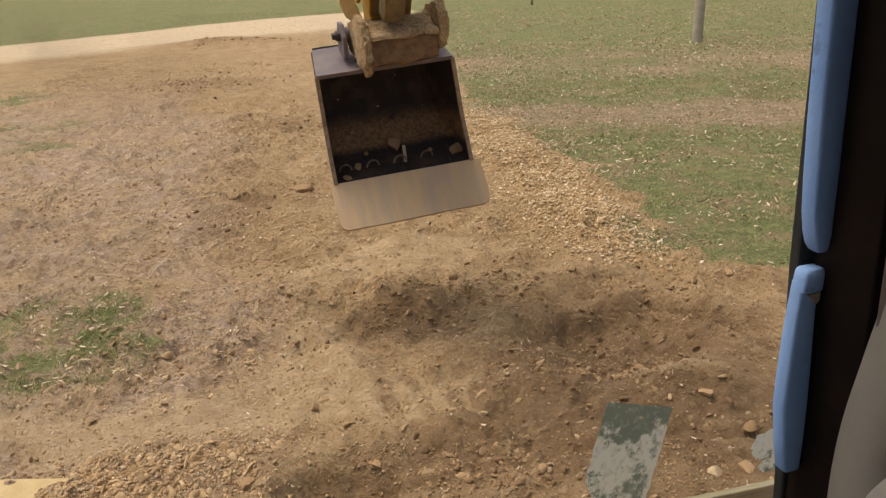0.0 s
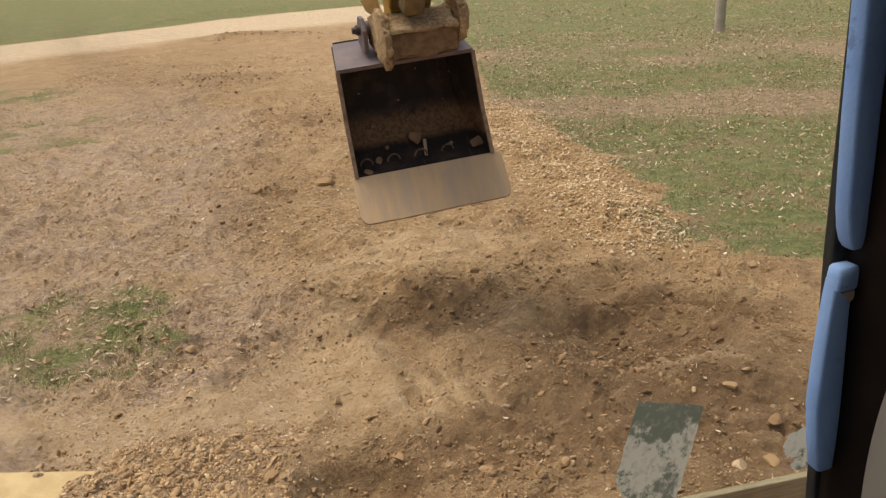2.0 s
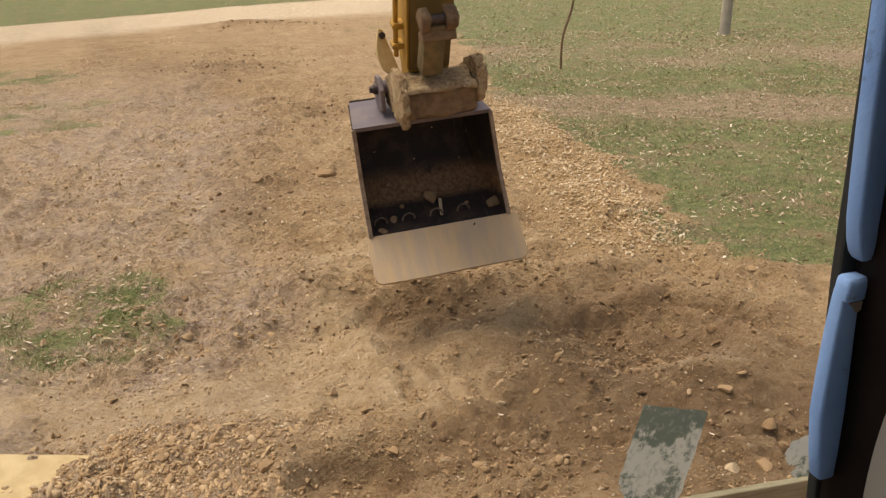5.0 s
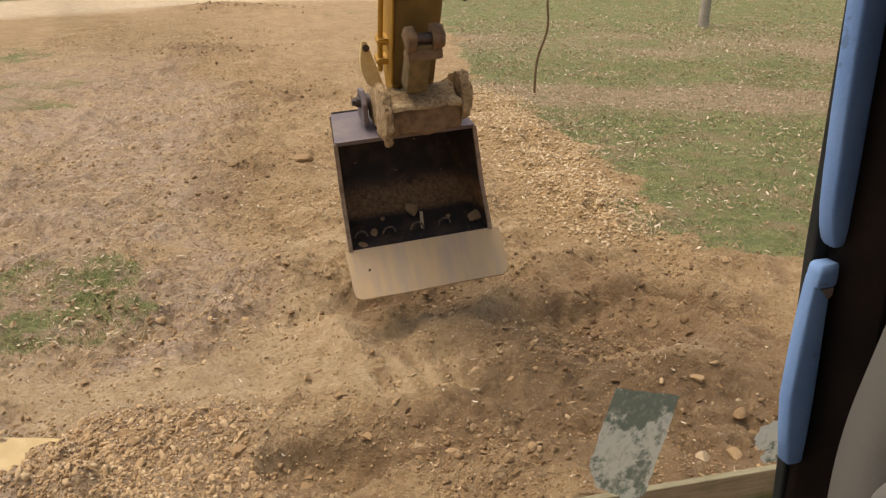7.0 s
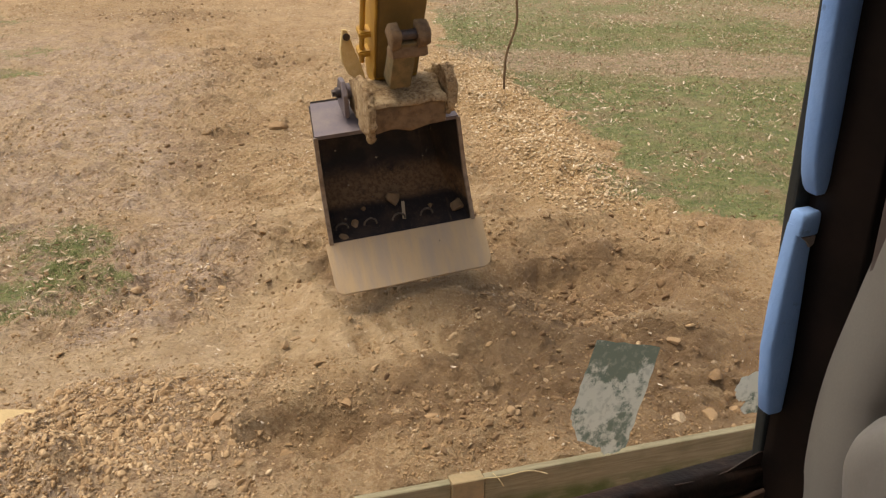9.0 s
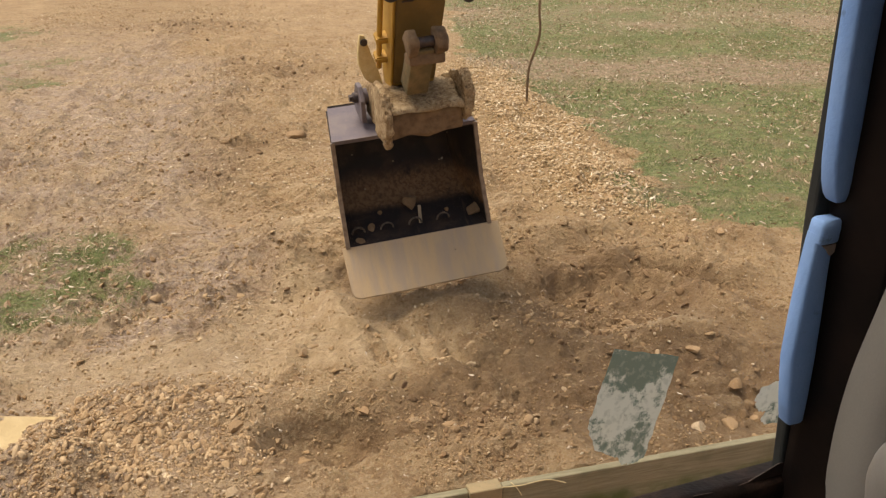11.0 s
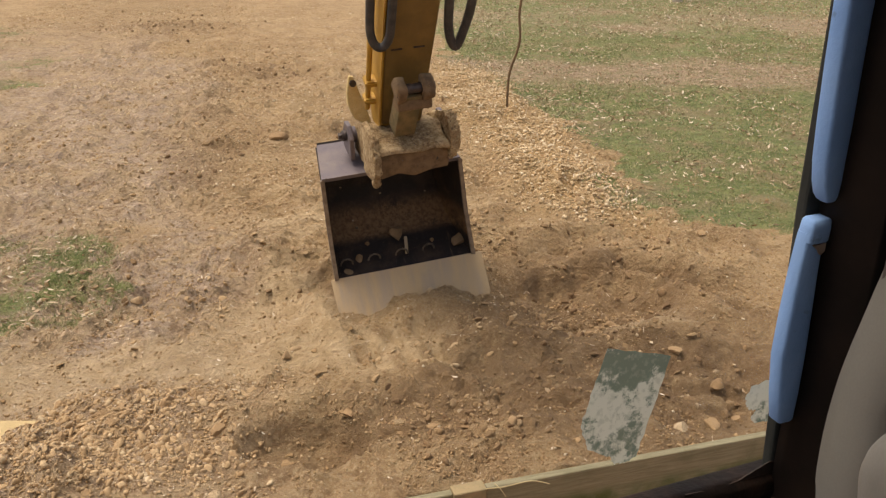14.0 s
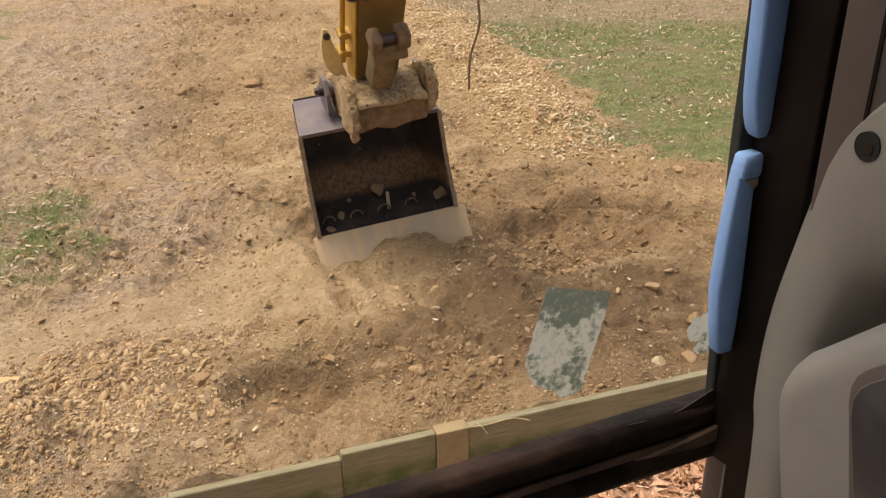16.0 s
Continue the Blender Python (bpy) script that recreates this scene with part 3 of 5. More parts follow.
def mud():
    m = Mat("mud_caked_steel", 0.95)
    n, f = m.noise(8, 8, 0.72), m.noise(45, 6, 0.75)
    col = m.ramp(n, [(0.34, (0.22, 0.13, 0.06)), (0.5, (0.38, 0.26, 0.132)), (0.64, (0.56, 0.425, 0.25))])
    col = m.mix(m.step(f, 0.52, 0.62, 0.75), col, (0.56, 0.43, 0.26))
    col = m.mix(m.step(f, 0.47, 0.36, 0.75), col, (0.09, 0.05, 0.024))
    m.bump(m.math("ADD", n, m.math("MULTIPLY", f, 0.7)), 1.0, 0.03)
    return m.color(col)


YELLOW, BLACKED, LIPSTEEL, MUDDY = paint_yellow(), inside_steel(), lip_steel(), mud()
PURPLE = plain("scuffed_grey_paint", (0.135, 0.115, 0.135), (0.20, 0.165, 0.155), 0.5, 0.2, 7, 0.25, 0.003)
EDGE = plain("rubbed_steel_edge", (0.34, 0.28, 0.22), (0.18, 0.135, 0.10), 0.5, 0.4, 14, 0.3, 0.003)
PIN = plain("dark_pin_steel", (0.05, 0.045, 0.05), (0.12, 0.09, 0.075), 0.45, 0.6, 20, 0.3, 0.003)
HOSE = plain("black_hose_rubber", (0.035, 0.035, 0.038), (0.075, 0.07, 0.066), 0.6, 0, 16, 0.2, 0.002)
GREENISH = plain("dirty_olive_steel", (0.15, 0.125, 0.06), (0.27, 0.19, 0.09), 0.75, 0.1, 14, 0.6, 0.01)
RUSTY = plain("rust_brown_steel", (0.24, 0.155, 0.080), (0.13, 0.080, 0.042), 0.8, 0.1, 18, 0.8, 0.012)


def band(line, half, thick, bm=None):
    """A bent plate along a line of (y, z), as wide as half(i) says on each side."""
    b = bmesh.new()
    rows = []
    for i, (y, z) in enumerate(line):
        a, c = line[max(i - 1, 0)], line[min(i + 1, len(line) - 1)]
        d = Vector((c[0] - a[0], c[1] - a[1])).normalized()
        nrm = Vector((-d.y, d.x)) * thick
        h = half(i / (len(line) - 1))
        rows.append([b.verts.new(q) for q in ((-h, y, z), (h, y, z), (h, y + nrm.x, z + nrm.y), (-h, y + nrm.x, z + nrm.y))])
    for r, q in zip(rows, rows[1:]):
        for j in range(4):
            b.faces.new((r[j], r[(j + 1) % 4], q[(j + 1) % 4], q[j]))
    b.faces.new(rows[0])
    b.faces.new(rows[-1])
    return join(bm, b)


W1, W2 = 0.527, 0.500


def squeeze(bm):
    """The bucket narrows a little from lip to top."""
    for v in bm.verts:
        f = (v.co.z - 0.27) / 0.73
        v.co.x = v.co.x * (0.94 - 0.055 * f) - 0.012 - 0.05 * f
    return bm



bucket = empty("bucket", pose(0, 0, 0), "dark steel digger bucket with a dusty wide cutting lip", "bucket")
back = [(p.y, p.z) for p in smooth_line([(0, 0.205, 0.255), (0, 0.36, 0.34), (0, 0.52, 0.46), (0, 0.62, 0.64), (0, 0.64, 0.84), (0, 0.57, 1.01), (0, 0.432, 1.119)], 4)]


def taper(y):
    return W2 - 0.17 * max(0.0, y - 0.20)


def half_back(f):
    return taper(back[round(f * (len(back) - 1))][0])


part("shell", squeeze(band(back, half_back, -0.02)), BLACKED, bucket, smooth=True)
part("top_plate", squeeze(band([(0.436, 1.125), (0.30, 1.062), (0.155, 0.994)], lambda f: W2 - 0.035 + 0.047 * f, 0.028)), PURPLE, bucket, "scuffed purple-grey top plate")
for sgn in (-1, 1):
    b = bmesh.new()
    ring = [(0.165, 0.985), (0.43, 1.112)] + [q for q in reversed(back[:-1])] + [(0.222, 0.60)]
    for off in (0.0, 0.018):
        vs = [b.verts.new((sgn * (taper(y) - 0.001 + off), y, z)) for y, z in ring]
        b.faces.new(vs)
    b.verts.ensure_lookup_table()
    n = len(ring)
    for k in range(n):
        b.faces.new((b.verts[k], b.verts[(k + 1) % n], b.verts[n + (k + 1) % n], b.verts[n + k]))
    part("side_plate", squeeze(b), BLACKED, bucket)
    e = band([(0.150, 0.985), (0.205, 0.60), (0.195, 0.262)], lambda f: 0.014, 0.02)
    bmesh.ops.translate(e, verts=e.verts, vec=(sgn * (W2 + 0.008), 0, 0))
    part("side_edge", squeeze(e), EDGE, bucket, "rubbed brown steel edge")
# lip with rounded lower corners
b = bmesh.new()
outline = [(-W1, 0.34), (-W1 + 0.004, 0.05), (-W1 + 0.014, 0.018), (-W1 + 0.045, 0.0), (-0.2, -0.004), (0.2, 0.002), (W1 - 0.06, 0.0), (W1 - 0.02, 0.02), (W1 - 0.004, 0.055), (W1, 0.34)]
vs = [b.verts.new((x, 0, z)) for x, z in outline]
f0 = b.faces.new(vs)
ext = bmesh.ops.extrude_face_region(b, geom=[f0])
bmesh.ops.translate(b, verts=[g for g in ext["geom"] if isinstance(g, bmesh.types.BMVert)], vec=(0, 0.022, 0))
bmesh.ops.recalc_face_normals(b, faces=b.faces)
bmesh.ops.bevel(b, geom=b.edges[:], offset=0.004, segments=1, affect="EDGES")
bmesh.ops.transform(b, matrix=pose(0, 0, 0, -37.6, 0, 0), verts=b.verts)
cutting_lip = part("cutting_lip", b, LIPSTEEL, bucket, "dusty worn bare-steel lip")
WORN = plain("rubbed_bolt_steel", (0.06, 0.048, 0.040), (0.15, 0.12, 0.095), 0.5, 0.3, 30, 0.3, 0.003)
# bolts of the lip, seen inside as small hoops
for x in (-0.40, -0.21, -0.02, 0.17):
    hoop = [Vector((x + 0.042 * math.cos(a), 0.275 - 0.010 * math.sin(a), 0.325 + 0.045 * math.sin(a))) for a in (math.pi * k / 8 for k in range(9))]
    part("lip_bolt", tube(hoop, 0.0062, 8), WORN, cutting_lip, "round worn steel bolt", smooth=True)


def chip(b, r, seed):
    """Knock flat faces on a rounded lump."""
    g = random.Random(seed)
    for k in range(9):
        d = Vector((g.gauss(0, 1), g.gauss(0, 1), g.gauss(0, 1))).normalized()
        lim = r * g.uniform(0.42, 0.78)
        for v in b.verts:
            over = v.co.dot(d) - lim
            if over > 0:
                v.co -= d * over


def lump(r, seed, flat=0.6, sub=2):
    b = bmesh.new()
    bmesh.ops.create_icosphere(b, subdivisions=sub, radius=r)
    for v in b.verts:
        v.co *= 1 + 0.38 * noise.noise(v.co * (1.3 / r) + Vector((seed * 3.1, seed * 1.7, seed)))
    chip(b, r, seed)
    for v in b.verts:
        v.co.z *= flat
    return b


CLAY = plain("stuck_clay", (0.17, 0.105, 0.055), (0.25, 0.165, 0.09), 0.95, 0, 14, 0.8, 0.01)
for k, (x, y, z, r, fl) in enumerate(((-0.01, 0.44, 0.415, 0.066, 0.75), (0.40, 0.31, 0.335, 0.060, 0.25), (-0.30, 0.33, 0.325, 0.035, 0.3), (-0.40, 0.25, 0.285, 0.035, 0.25), (-0.22, 0.42, 0.385, 0.022, 0.7), (0.22, 0.36, 0.35, 0.020, 0.7))):
    b = lump(r, k + 2, fl)
    bmesh.ops.transform(b, matrix=pose(x, y, z, 38, 0, 0) @ pose(0, 0, 0, 0, 0, 20 * k), verts=b.verts)
    part("stuck_clod", b, CLAY, bucket, "clod of clay stuck inside", smooth=True)
CHIP = plain("pale_wood_chip", (0.40, 0.32, 0.22), (0.32, 0.25, 0.165), 0.9, 0, 20)
b = box(-0.012, 0.012, -0.004, 0.004, -0.06, 0.06, 0.003, 1)
bmesh.ops.transform(b, matrix=pose(0.03, 0.33, 0.36, -30, 14, 10), verts=b.verts)
part("wood_chip", b, CHIP, bucket, "pale wood chip")
for k, (x, z) in enumerate(((0.26, 0.62), (-0.33, 0.75), (0.09, 0.86), (0.33, 0.80), (-0.06, 0.66), (-0.28, 0.52))):
    part("grit_fleck", lump(0.008 + 0.002 * (k % 3), k + 30, 0.6, 1), CHIP, bucket).matrix_basis = pose(x, 0.595 if z > 0.55 else 0.53, z)

# coupler: mud-caked cheeks, cross body and pins
coupler = empty("quick_coupler", pose(0, 0, 0), "mud-caked quick coupler with round cheeks above the bucket", "coupler")


def cheek(x0, x1, outline, seed):
    b = prism(outline, 0, x0, x1, 0.012, 2)
    bmesh.ops.subdivide_edges(b, edges=b.edges[:], cuts=4, use_grid_fill=True)
    bmesh.ops.triangulate(b, faces=[f for f in b.faces if len(f.verts) > 4])
    b.normal_update()
    roughen(b, 0.016, 12, seed)
    roughen(b, 0.012, 42, seed + 3)
    return b


left_cheek = [(-0.12, 1.0), (-0.16, 1.09), (-0.16, 1.21), (-0.12, 1.30), (-0.03, 1.34), (0.10, 1.33), (0.30, 1.28), (0.36, 1.2), (0.30, 1.08), (0.05, 1.04), (-0.05, 0.96)]
right_cheek = [(-0.12, 1.10), (-0.16, 1.17), (-0.16, 1.29), (-0.11, 1.365), (0.0, 1.375), (0.14, 1.32), (0.32, 1.28), (0.34, 1.15), (0.1, 1.06)]
part("cheek_plate", cheek(-0.245, -0.203, left_cheek, 1), MUDDY, coupler, smooth=True)
part("cheek_plate", cheek(0.235, 0.292, right_cheek, 2), MUDDY, coupler, smooth=True)
body = prism([(-0.105, 1.035), (-0.13, 1.205), (0.06, 1.28), (0.30, 1.25), (0.32, 1.065), (0.05, 1.03)], 0, -0.20, 0.235, 0.014, 2)
bmesh.ops.subdivide_edges(body, edges=body.edges[:], cuts=3, use_grid_fill=True)
body.normal_update()
roughen(body, 0.024, 12, 5)
roughen(body, 0.010, 40, 6)
part("coupler_body", body, RUSTY, coupler, "rust-brown body under caked mud", smooth=True)
crust = prism([(-0.155, 1.185), (-0.15, 1.225), (0.05, 1.30), (0.28, 1.27), (0.26, 1.24), (0.05, 1.27)], 0, -0.20, 0.225, 0.008, 1)
bmesh.ops.subdivide_edges(crust, edges=crust.edges[:], cuts=4, use_grid_fill=True)
crust.normal_update()
roughen(crust, 0.03, 18, 9)
part("mud_crust", crust, MUDDY, coupler, "crust of pale dried mud", smooth=True)
coupler_pin = part("coupler_pin", rod((-0.335, 0.30, 1.205), (0.345, 0.30, 1.205), 0.034, 16, 0.006), PIN, coupler, "dark steel pin end", smooth=True)
part("pin_head", rod((-0.355, 0.30, 1.205), (-0.332, 0.30, 1.205), 0.022, 6), PIN, coupler_pin)
part("bucket_ear", prism([(0.22, 1.06), (0.20, 1.20), (0.25, 1.28), (0.33, 1.29), (0.39, 1.22), (0.42, 1.10)], 0, -0.305, -0.275, 0.006, 2), PURPLE, bucket, "grey ear of the bucket")
part("bucket_ear", prism([(0.22, 1.06), (0.20, 1.20), (0.25, 1.28), (0.33, 1.29), (0.39, 1.22), (0.42, 1.10)], 0, 0.30, 0.33, 0.006, 2), PURPLE, bucket, "grey ear of the bucket")

for x0, x1 in ((-0.305, -0.225), (0.255, 0.33)):
    part("pin_collar", rod((x0, 0.30, 1.205), (x1, 0.30, 1.205), 0.05, 18, 0.005), PURPLE, bucket, "grey collar round the pin", smooth=True)
# link between coupler and ram: a forked casting
link = empty("bucket_link", pose(0, 0, 0), "forked olive and brown steel link above the coupler", "link")
part("stem", prism([(-0.11, 1.28), (-0.27, 1.49), (-0.33, 1.57), (-0.24, 1.61), (-0.16, 1.54), (0.02, 1.34)], 0, -0.095, 0.035, 0.012, 2), GREENISH, link, smooth=True)
for x0, x1 in ((-0.118, -0.060), (0.032, 0.100)):
    ear = [(-0.31 + 0.075 * math.cos(a), 1.615 + 0.072 * math.sin(a)) for a in (2 * math.pi * k / 18 for k in range(18))]
    b = prism(ear, 0, x0, x1, 0.012, 2)
    b.normal_update()
    roughen(b, 0.012, 20, x0)
    part("fork_ear", b, RUSTY, link, smooth=True)
part("link_pin", rod((-0.11, -0.31, 1.615), (0.11, -0.31, 1.615), 0.03, 14), PIN, link)
part("fork_web", box(-0.112, 0.094, -0.32, -0.2, 1.49, 1.555, 0.015, 2), RUSTY, link, smooth=True)

# dipper arm: tapered box that leans to the cab as it rises
stick = empty("dipper_arm", pose(0, 0, 0), "yellow digger dipper arm with hoses and a side pipe", "digger arm")
UP = Vector((0, -0.50, 0.866))
ACR = Vector((0, 0.866, 0.50))


def on_arm(x, a, d):
    """A place on the arm: across, along it from the nose, and back from its front face."""
    return Vector((0, 0.13, 1.22)) + Vector((x, 0, 0)) + UP * a + ACR * d


def arm_box(rows, bm=None):
    """Rows of (along, half width left, right, front, back)."""
    b = bmesh.new()
    rings = [[b.verts.new(on_arm(*q)) for q in ((l, a, f), (r, a, f), (r, a, k), (l, a, k))] for a, l, r, f, k in rows]
    for r, q in zip(rings, rings[1:]):
        for j in range(4):
            b.faces.new((r[j], r[(j + 1) % 4], q[(j + 1) % 4], q[j]))
    b.faces.new(rings[0])
    b.faces.new(rings[-1])
    bmesh.ops.recalc_face_normals(b, faces=b.faces)
    bmesh.ops.bevel(b, geom=b.edges[:], offset=0.008, segments=2, affect="EDGES")
    return join(bm, b)


part("arm_box", arm_box([(-0.06, -0.12, 0.12, 0.06, 0.22), (0.10, -0.13, 0.13, 0.0, 0.27), (0.9, -0.148, 0.148, -0.02, 0.33), (3.4, -0.155, 0.155, -0.05, 0.46)]), YELLOW, stick)
# thin plate added over the arm: grime, and the underside's shade painted darker
SHADED_GRIMY = plain("shaded_grimy_yellow", (0.175, 0.112, 0.030), (0.245, 0.150, 0.038), 0.6, 0, 7, 0.3, 0.004)
part("front_shade_plate", arm_box([(0.11, -0.124, 0.126, -0.006, 0.004), (0.9, -0.142, 0.144, -0.026, -0.014), (3.4, -0.149, 0.151, -0.056, -0.044)]), SHADED_GRIMY, stick, "grimy olive-yellow front plate with the underside's shade in its colour")
part("arm_flange", arm_box([(0.12, -0.142, -0.130, -0.012, 0.29), (0.9, -0.160, -0.148, -0.032, 0.345), (3.4, -0.167, -0.155, -0.06, 0.47)]), YELLOW, stick)
for x in (-0.075, 0.055):
    part("slot_mark", arm_box([(0.70, x - 0.04, x + 0.04, -0.026, 0.02), (0.725, x - 0.04, x + 0.04, -0.0267, 0.02)]), PIN, stick, "dark worn slot")
side_pipe = part("side_pipe", tube(smooth_line([on_arm(-0.185, 0.16, 0.10), on_arm(-0.19, 0.4, 0.10), on_arm(-0.19, 0.9, 0.10), on_arm(-0.19, 2.6, 0.12)], 4), 0.016, 10), YELLOW, stick, "thin yellow hydraulic pipe", smooth=True)
for a in (0.22, 0.36):
    part("pipe_clamp", arm_box([(a, -0.215, -0.14, 0.06, 0.14), (a + 0.04, -0.215, -0.14, 0.06, 0.14)]), YELLOW, side_pipe)
part("nose_pin", rod((-0.20, 0.26, 1.20), (0.20, 0.26, 1.20), 0.05, 16, 0.006), PIN, stick, smooth=True)
part("guide_link", prism([(-0.262, 1.53), (-0.250, 1.575), (-0.222, 1.57), (-0.195, 1.47), (-0.162, 1.37), (-0.138, 1.27), (-0.165, 1.25), (-0.245, 1.31), (-0.276, 1.40), (-0.274, 1.47)], 1, 0.29, 0.325, 0.006, 2), plain("chalky_yellow", (0.56, 0.41, 0.17), (0.66, 0.52, 0.27), 0.8, 0, 14, 0.4, 0.004), stick, "chalky worn yellow side link")
part("guide_pin", rod((-0.232, 0.275, 1.53), (-0.232, 0.34, 1.53), 0.022, 12, 0.004), PIN, stick)
part("hose_loop", tube(smooth_line([on_arm(-0.235, 1.5, 0.0), on_arm(-0.235, 1.0, -0.02), on_arm(-0.225, 0.83, -0.04), on_arm(-0.18, 0.775, -0.06), on_arm(-0.135, 0.83, -0.06), on_arm(-0.125, 1.0, -0.05), on_arm(-0.12, 1.5, -0.04)], 6), 0.024, 12), HOSE, stick, "black rubber hose loop", smooth=True)
part("hose_loop", tube(smooth_line([on_arm(0.20, 1.5, 0.02), on_arm(0.20, 1.0, -0.02), on_arm(0.215, 0.80, -0.04), on_arm(0.255, 0.715, -0.06), on_arm(0.29, 0.80, -0.05), on_arm(0.325, 1.0, -0.03), on_arm(0.34, 1.5, 0.0)], 6), 0.026, 12), HOSE, stick, "black rubber hose loop", smooth=True)

# wire that hangs from the arm beyond the bucket
wire = part("hanging_wire", tube(smooth_line([(0.0, 0, 0.0), (0.0, 0, 0.10), (0.01, 0, 0.22), (0.062, 0, 0.40), (0.055, 0, 0.58), (0.088, 0, 0.80), (0.09, 0, 1.1), (0.08, -0.02, 1.7), (0.0, -0.2, 2.15), (-0.2, -0.7, 2.3), (-0.47, -1.22, 2.25)], 5), 0.0075, 8), plain("brown_wire", (0.19, 0.125, 0.065), (0.27, 0.185, 0.10), 0.8, 0, 20), smooth=True)
tagged(wire, "thin kinked brown wire hanging from the arm", "wire")

# ---- cab: front corner, in its own frame ----
CAB = empty("cab", pose(0, 0, 0, 0, 0, 20.5), "digger cab corner with blue foam on its black front pillar", "digger cab")
BLACKP = plain("black_pillar_paint", (0.008, 0.0065, 0.006), (0.018, 0.012, 0.010), 0.45, 0, 8, 0.2, 0.002)
GASKET = plain("grey_window_gasket", (0.035, 0.038, 0.036), (0.06, 0.06, 0.055), 0.7, 0, 12, 0.3, 0.003)
RUST = plain("rusty_frame", (0.012, 0.009, 0.008), (0.062, 0.036, 0.026), 0.5, 0.0, 11, 0.7, 0.006)
BROWNTRIM = plain("brown_grey_trim", (0.112, 0.088, 0.080), (0.090, 0.071, 0.064), 0.6, 0, 5, 0.2, 0.002, 300)
GREY = plain("grey_trim_plastic", (0.235, 0.224, 0.200), (0.195, 0.185, 0.166), 0.55, 0, 4, 0.25, 0.0015, 420)
LIGHTGREY = plain("light_grey_console_plastic", (0.255, 0.243, 0.220), (0.210, 0.200, 0.182), 0.5, 0, 5, 0.25, 0.0015, 420)
DARKGLASS = plain("dusty_dark_screen", (0.035, 0.037, 0.042), (0.085, 0.085, 0.088), 0.35, 0, 14, 0.2, 0.001)


def foam_material():
    m = Mat("blue_foam", 0.95)
    n, f = m.noise(7, 5, 0.6), m.noise(260, 3, 0.6)
    col = m.mix(m.step(n, 0.35, 0.7), (0.18, 0.345, 0.68), (0.25, 0.43, 0.76))
    col = m.mix(m.step(m.noise(30, 5, 0.7), 0.62, 0.70, 0.6), col, (0.12, 0.20, 0.36))
    m.bump(m.math("ADD", m.math("MULTIPLY", n, 1.2), f), 0.3, 0.002)
    return m.color(col)


FOAM = foam_material()
for dull in (BLACKP, RUST, GASKET):
    dull.node_tree.nodes["Principled BSDF"].inputs["Specular IOR Level"].default_value = 0.12
# pillar, from sill to above, and its lower run
part("pillar", prism([(0.546, 0.492), (0.66, 0.485), (0.66, 0.56), (0.5375, 0.5525), (0.5375, 0.541)], 2, 2.0, 3.4, 0.002, 2), BLACKP, CAB, smooth=True)
part("window_gasket", prism([(0.536, 2.06), (0.531, 2.17), (0.5245, 2.33), (0.5225, 3.4), (0.56, 3.4), (0.575, 2.06)], 1, 0.5535, 0.566, 0.003, 2), GASKET, CAB, "grey rubber window seal")
part("lower_pillar", box(0.580, 0.66, 0.50, 0.60, 1.2, 1.998, 0.008, 2), plain("dull_brown_frame", (0.055, 0.038, 0.030), (0.085, 0.060, 0.048), 0.6, 0, 9, 0.4, 0.004), CAB)
part("pillar_foot", box(0.577, 0.5802, 0.502, 0.5605, 1.2, 1.99, 0.001, 1), BLACKP, CAB)
part("door_seal", box(0.5765, 0.5802, 0.5615, 0.5650, 1.2, 1.99, 0.001, 1), GREY, CAB)


def foam(rows, name="foam_strip"):
    """A soft strip from rows of (z, left, right, front, back)."""
    b = bmesh.new()
    rings = []
    for z, l, r, f, k in rows:
        c = ((l + r) / 2, (f + k) / 2)
        ring = []
        for q in range(16):
            a = 2 * math.pi * q / 16
            ca, sa = math.cos(a), math.sin(a)
            e = 0.36
            ring.append(b.verts.new((c[0] + (r - l) / 2 * math.copysign(abs(ca) ** e, ca), c[1] + (k - f) / 2 * math.copysign(abs(sa) ** e, sa), z)))
        rings.append(ring)
    for p, q in zip(rings, rings[1:]):
        for j in range(16):
            b.faces.new((p[j], p[(j + 1) % 16], q[(j + 1) % 16], q[j]))
    b.faces.new(rings[0])
    b.faces.new(rings[-1])
    b.normal_update()
    return part(name, b, FOAM, CAB, "soft blue foam padding", smooth=True)


foam([(2.3435, 0.5320, 0.5395, 0.540, 0.549), (2.3455, 0.5290, 0.5398, 0.537, 0.551), (2.351, 0.5253, 0.5400, 0.535, 0.552), (2.362, 0.5212, 0.5402, 0.534, 0.552), (2.380, 0.5178, 0.5400, 0.534, 0.552), (2.41, 0.5155, 0.5395, 0.533, 0.552), (2.46, 0.5130, 0.5388, 0.533, 0.552), (2.6, 0.5095, 0.5372, 0.532, 0.552), (3.4, 0.501, 0.530, 0.531, 0.552)])
foam([(2.131, 0.5215, 0.5365, 0.538, 0.551), (2.133, 0.5195, 0.5375, 0.537, 0.552), (2.16, 0.5140, 0.5378, 0.536, 0.552), (2.2, 0.5085, 0.537, 0.535, 0.552), (2.24, 0.5095, 0.5355, 0.535, 0.552), (2.28, 0.5120, 0.5345, 0.536, 0.552), (2.308, 0.5150, 0.5345, 0.537, 0.552), (2.318, 0.5165, 0.535, 0.538, 0.552)])
foam([(2.309, 0.5175, 0.5375, 0.5365, 0.551), (2.311, 0.5160, 0.5385, 0.535, 0.552), (2.322, 0.5172, 0.5392, 0.535, 0.552), (2.328, 0.5185, 0.5394, 0.536, 0.552), (2.330, 0.5205, 0.539, 0.538, 0.551)], "foam_fold")
torn = bmesh.new()
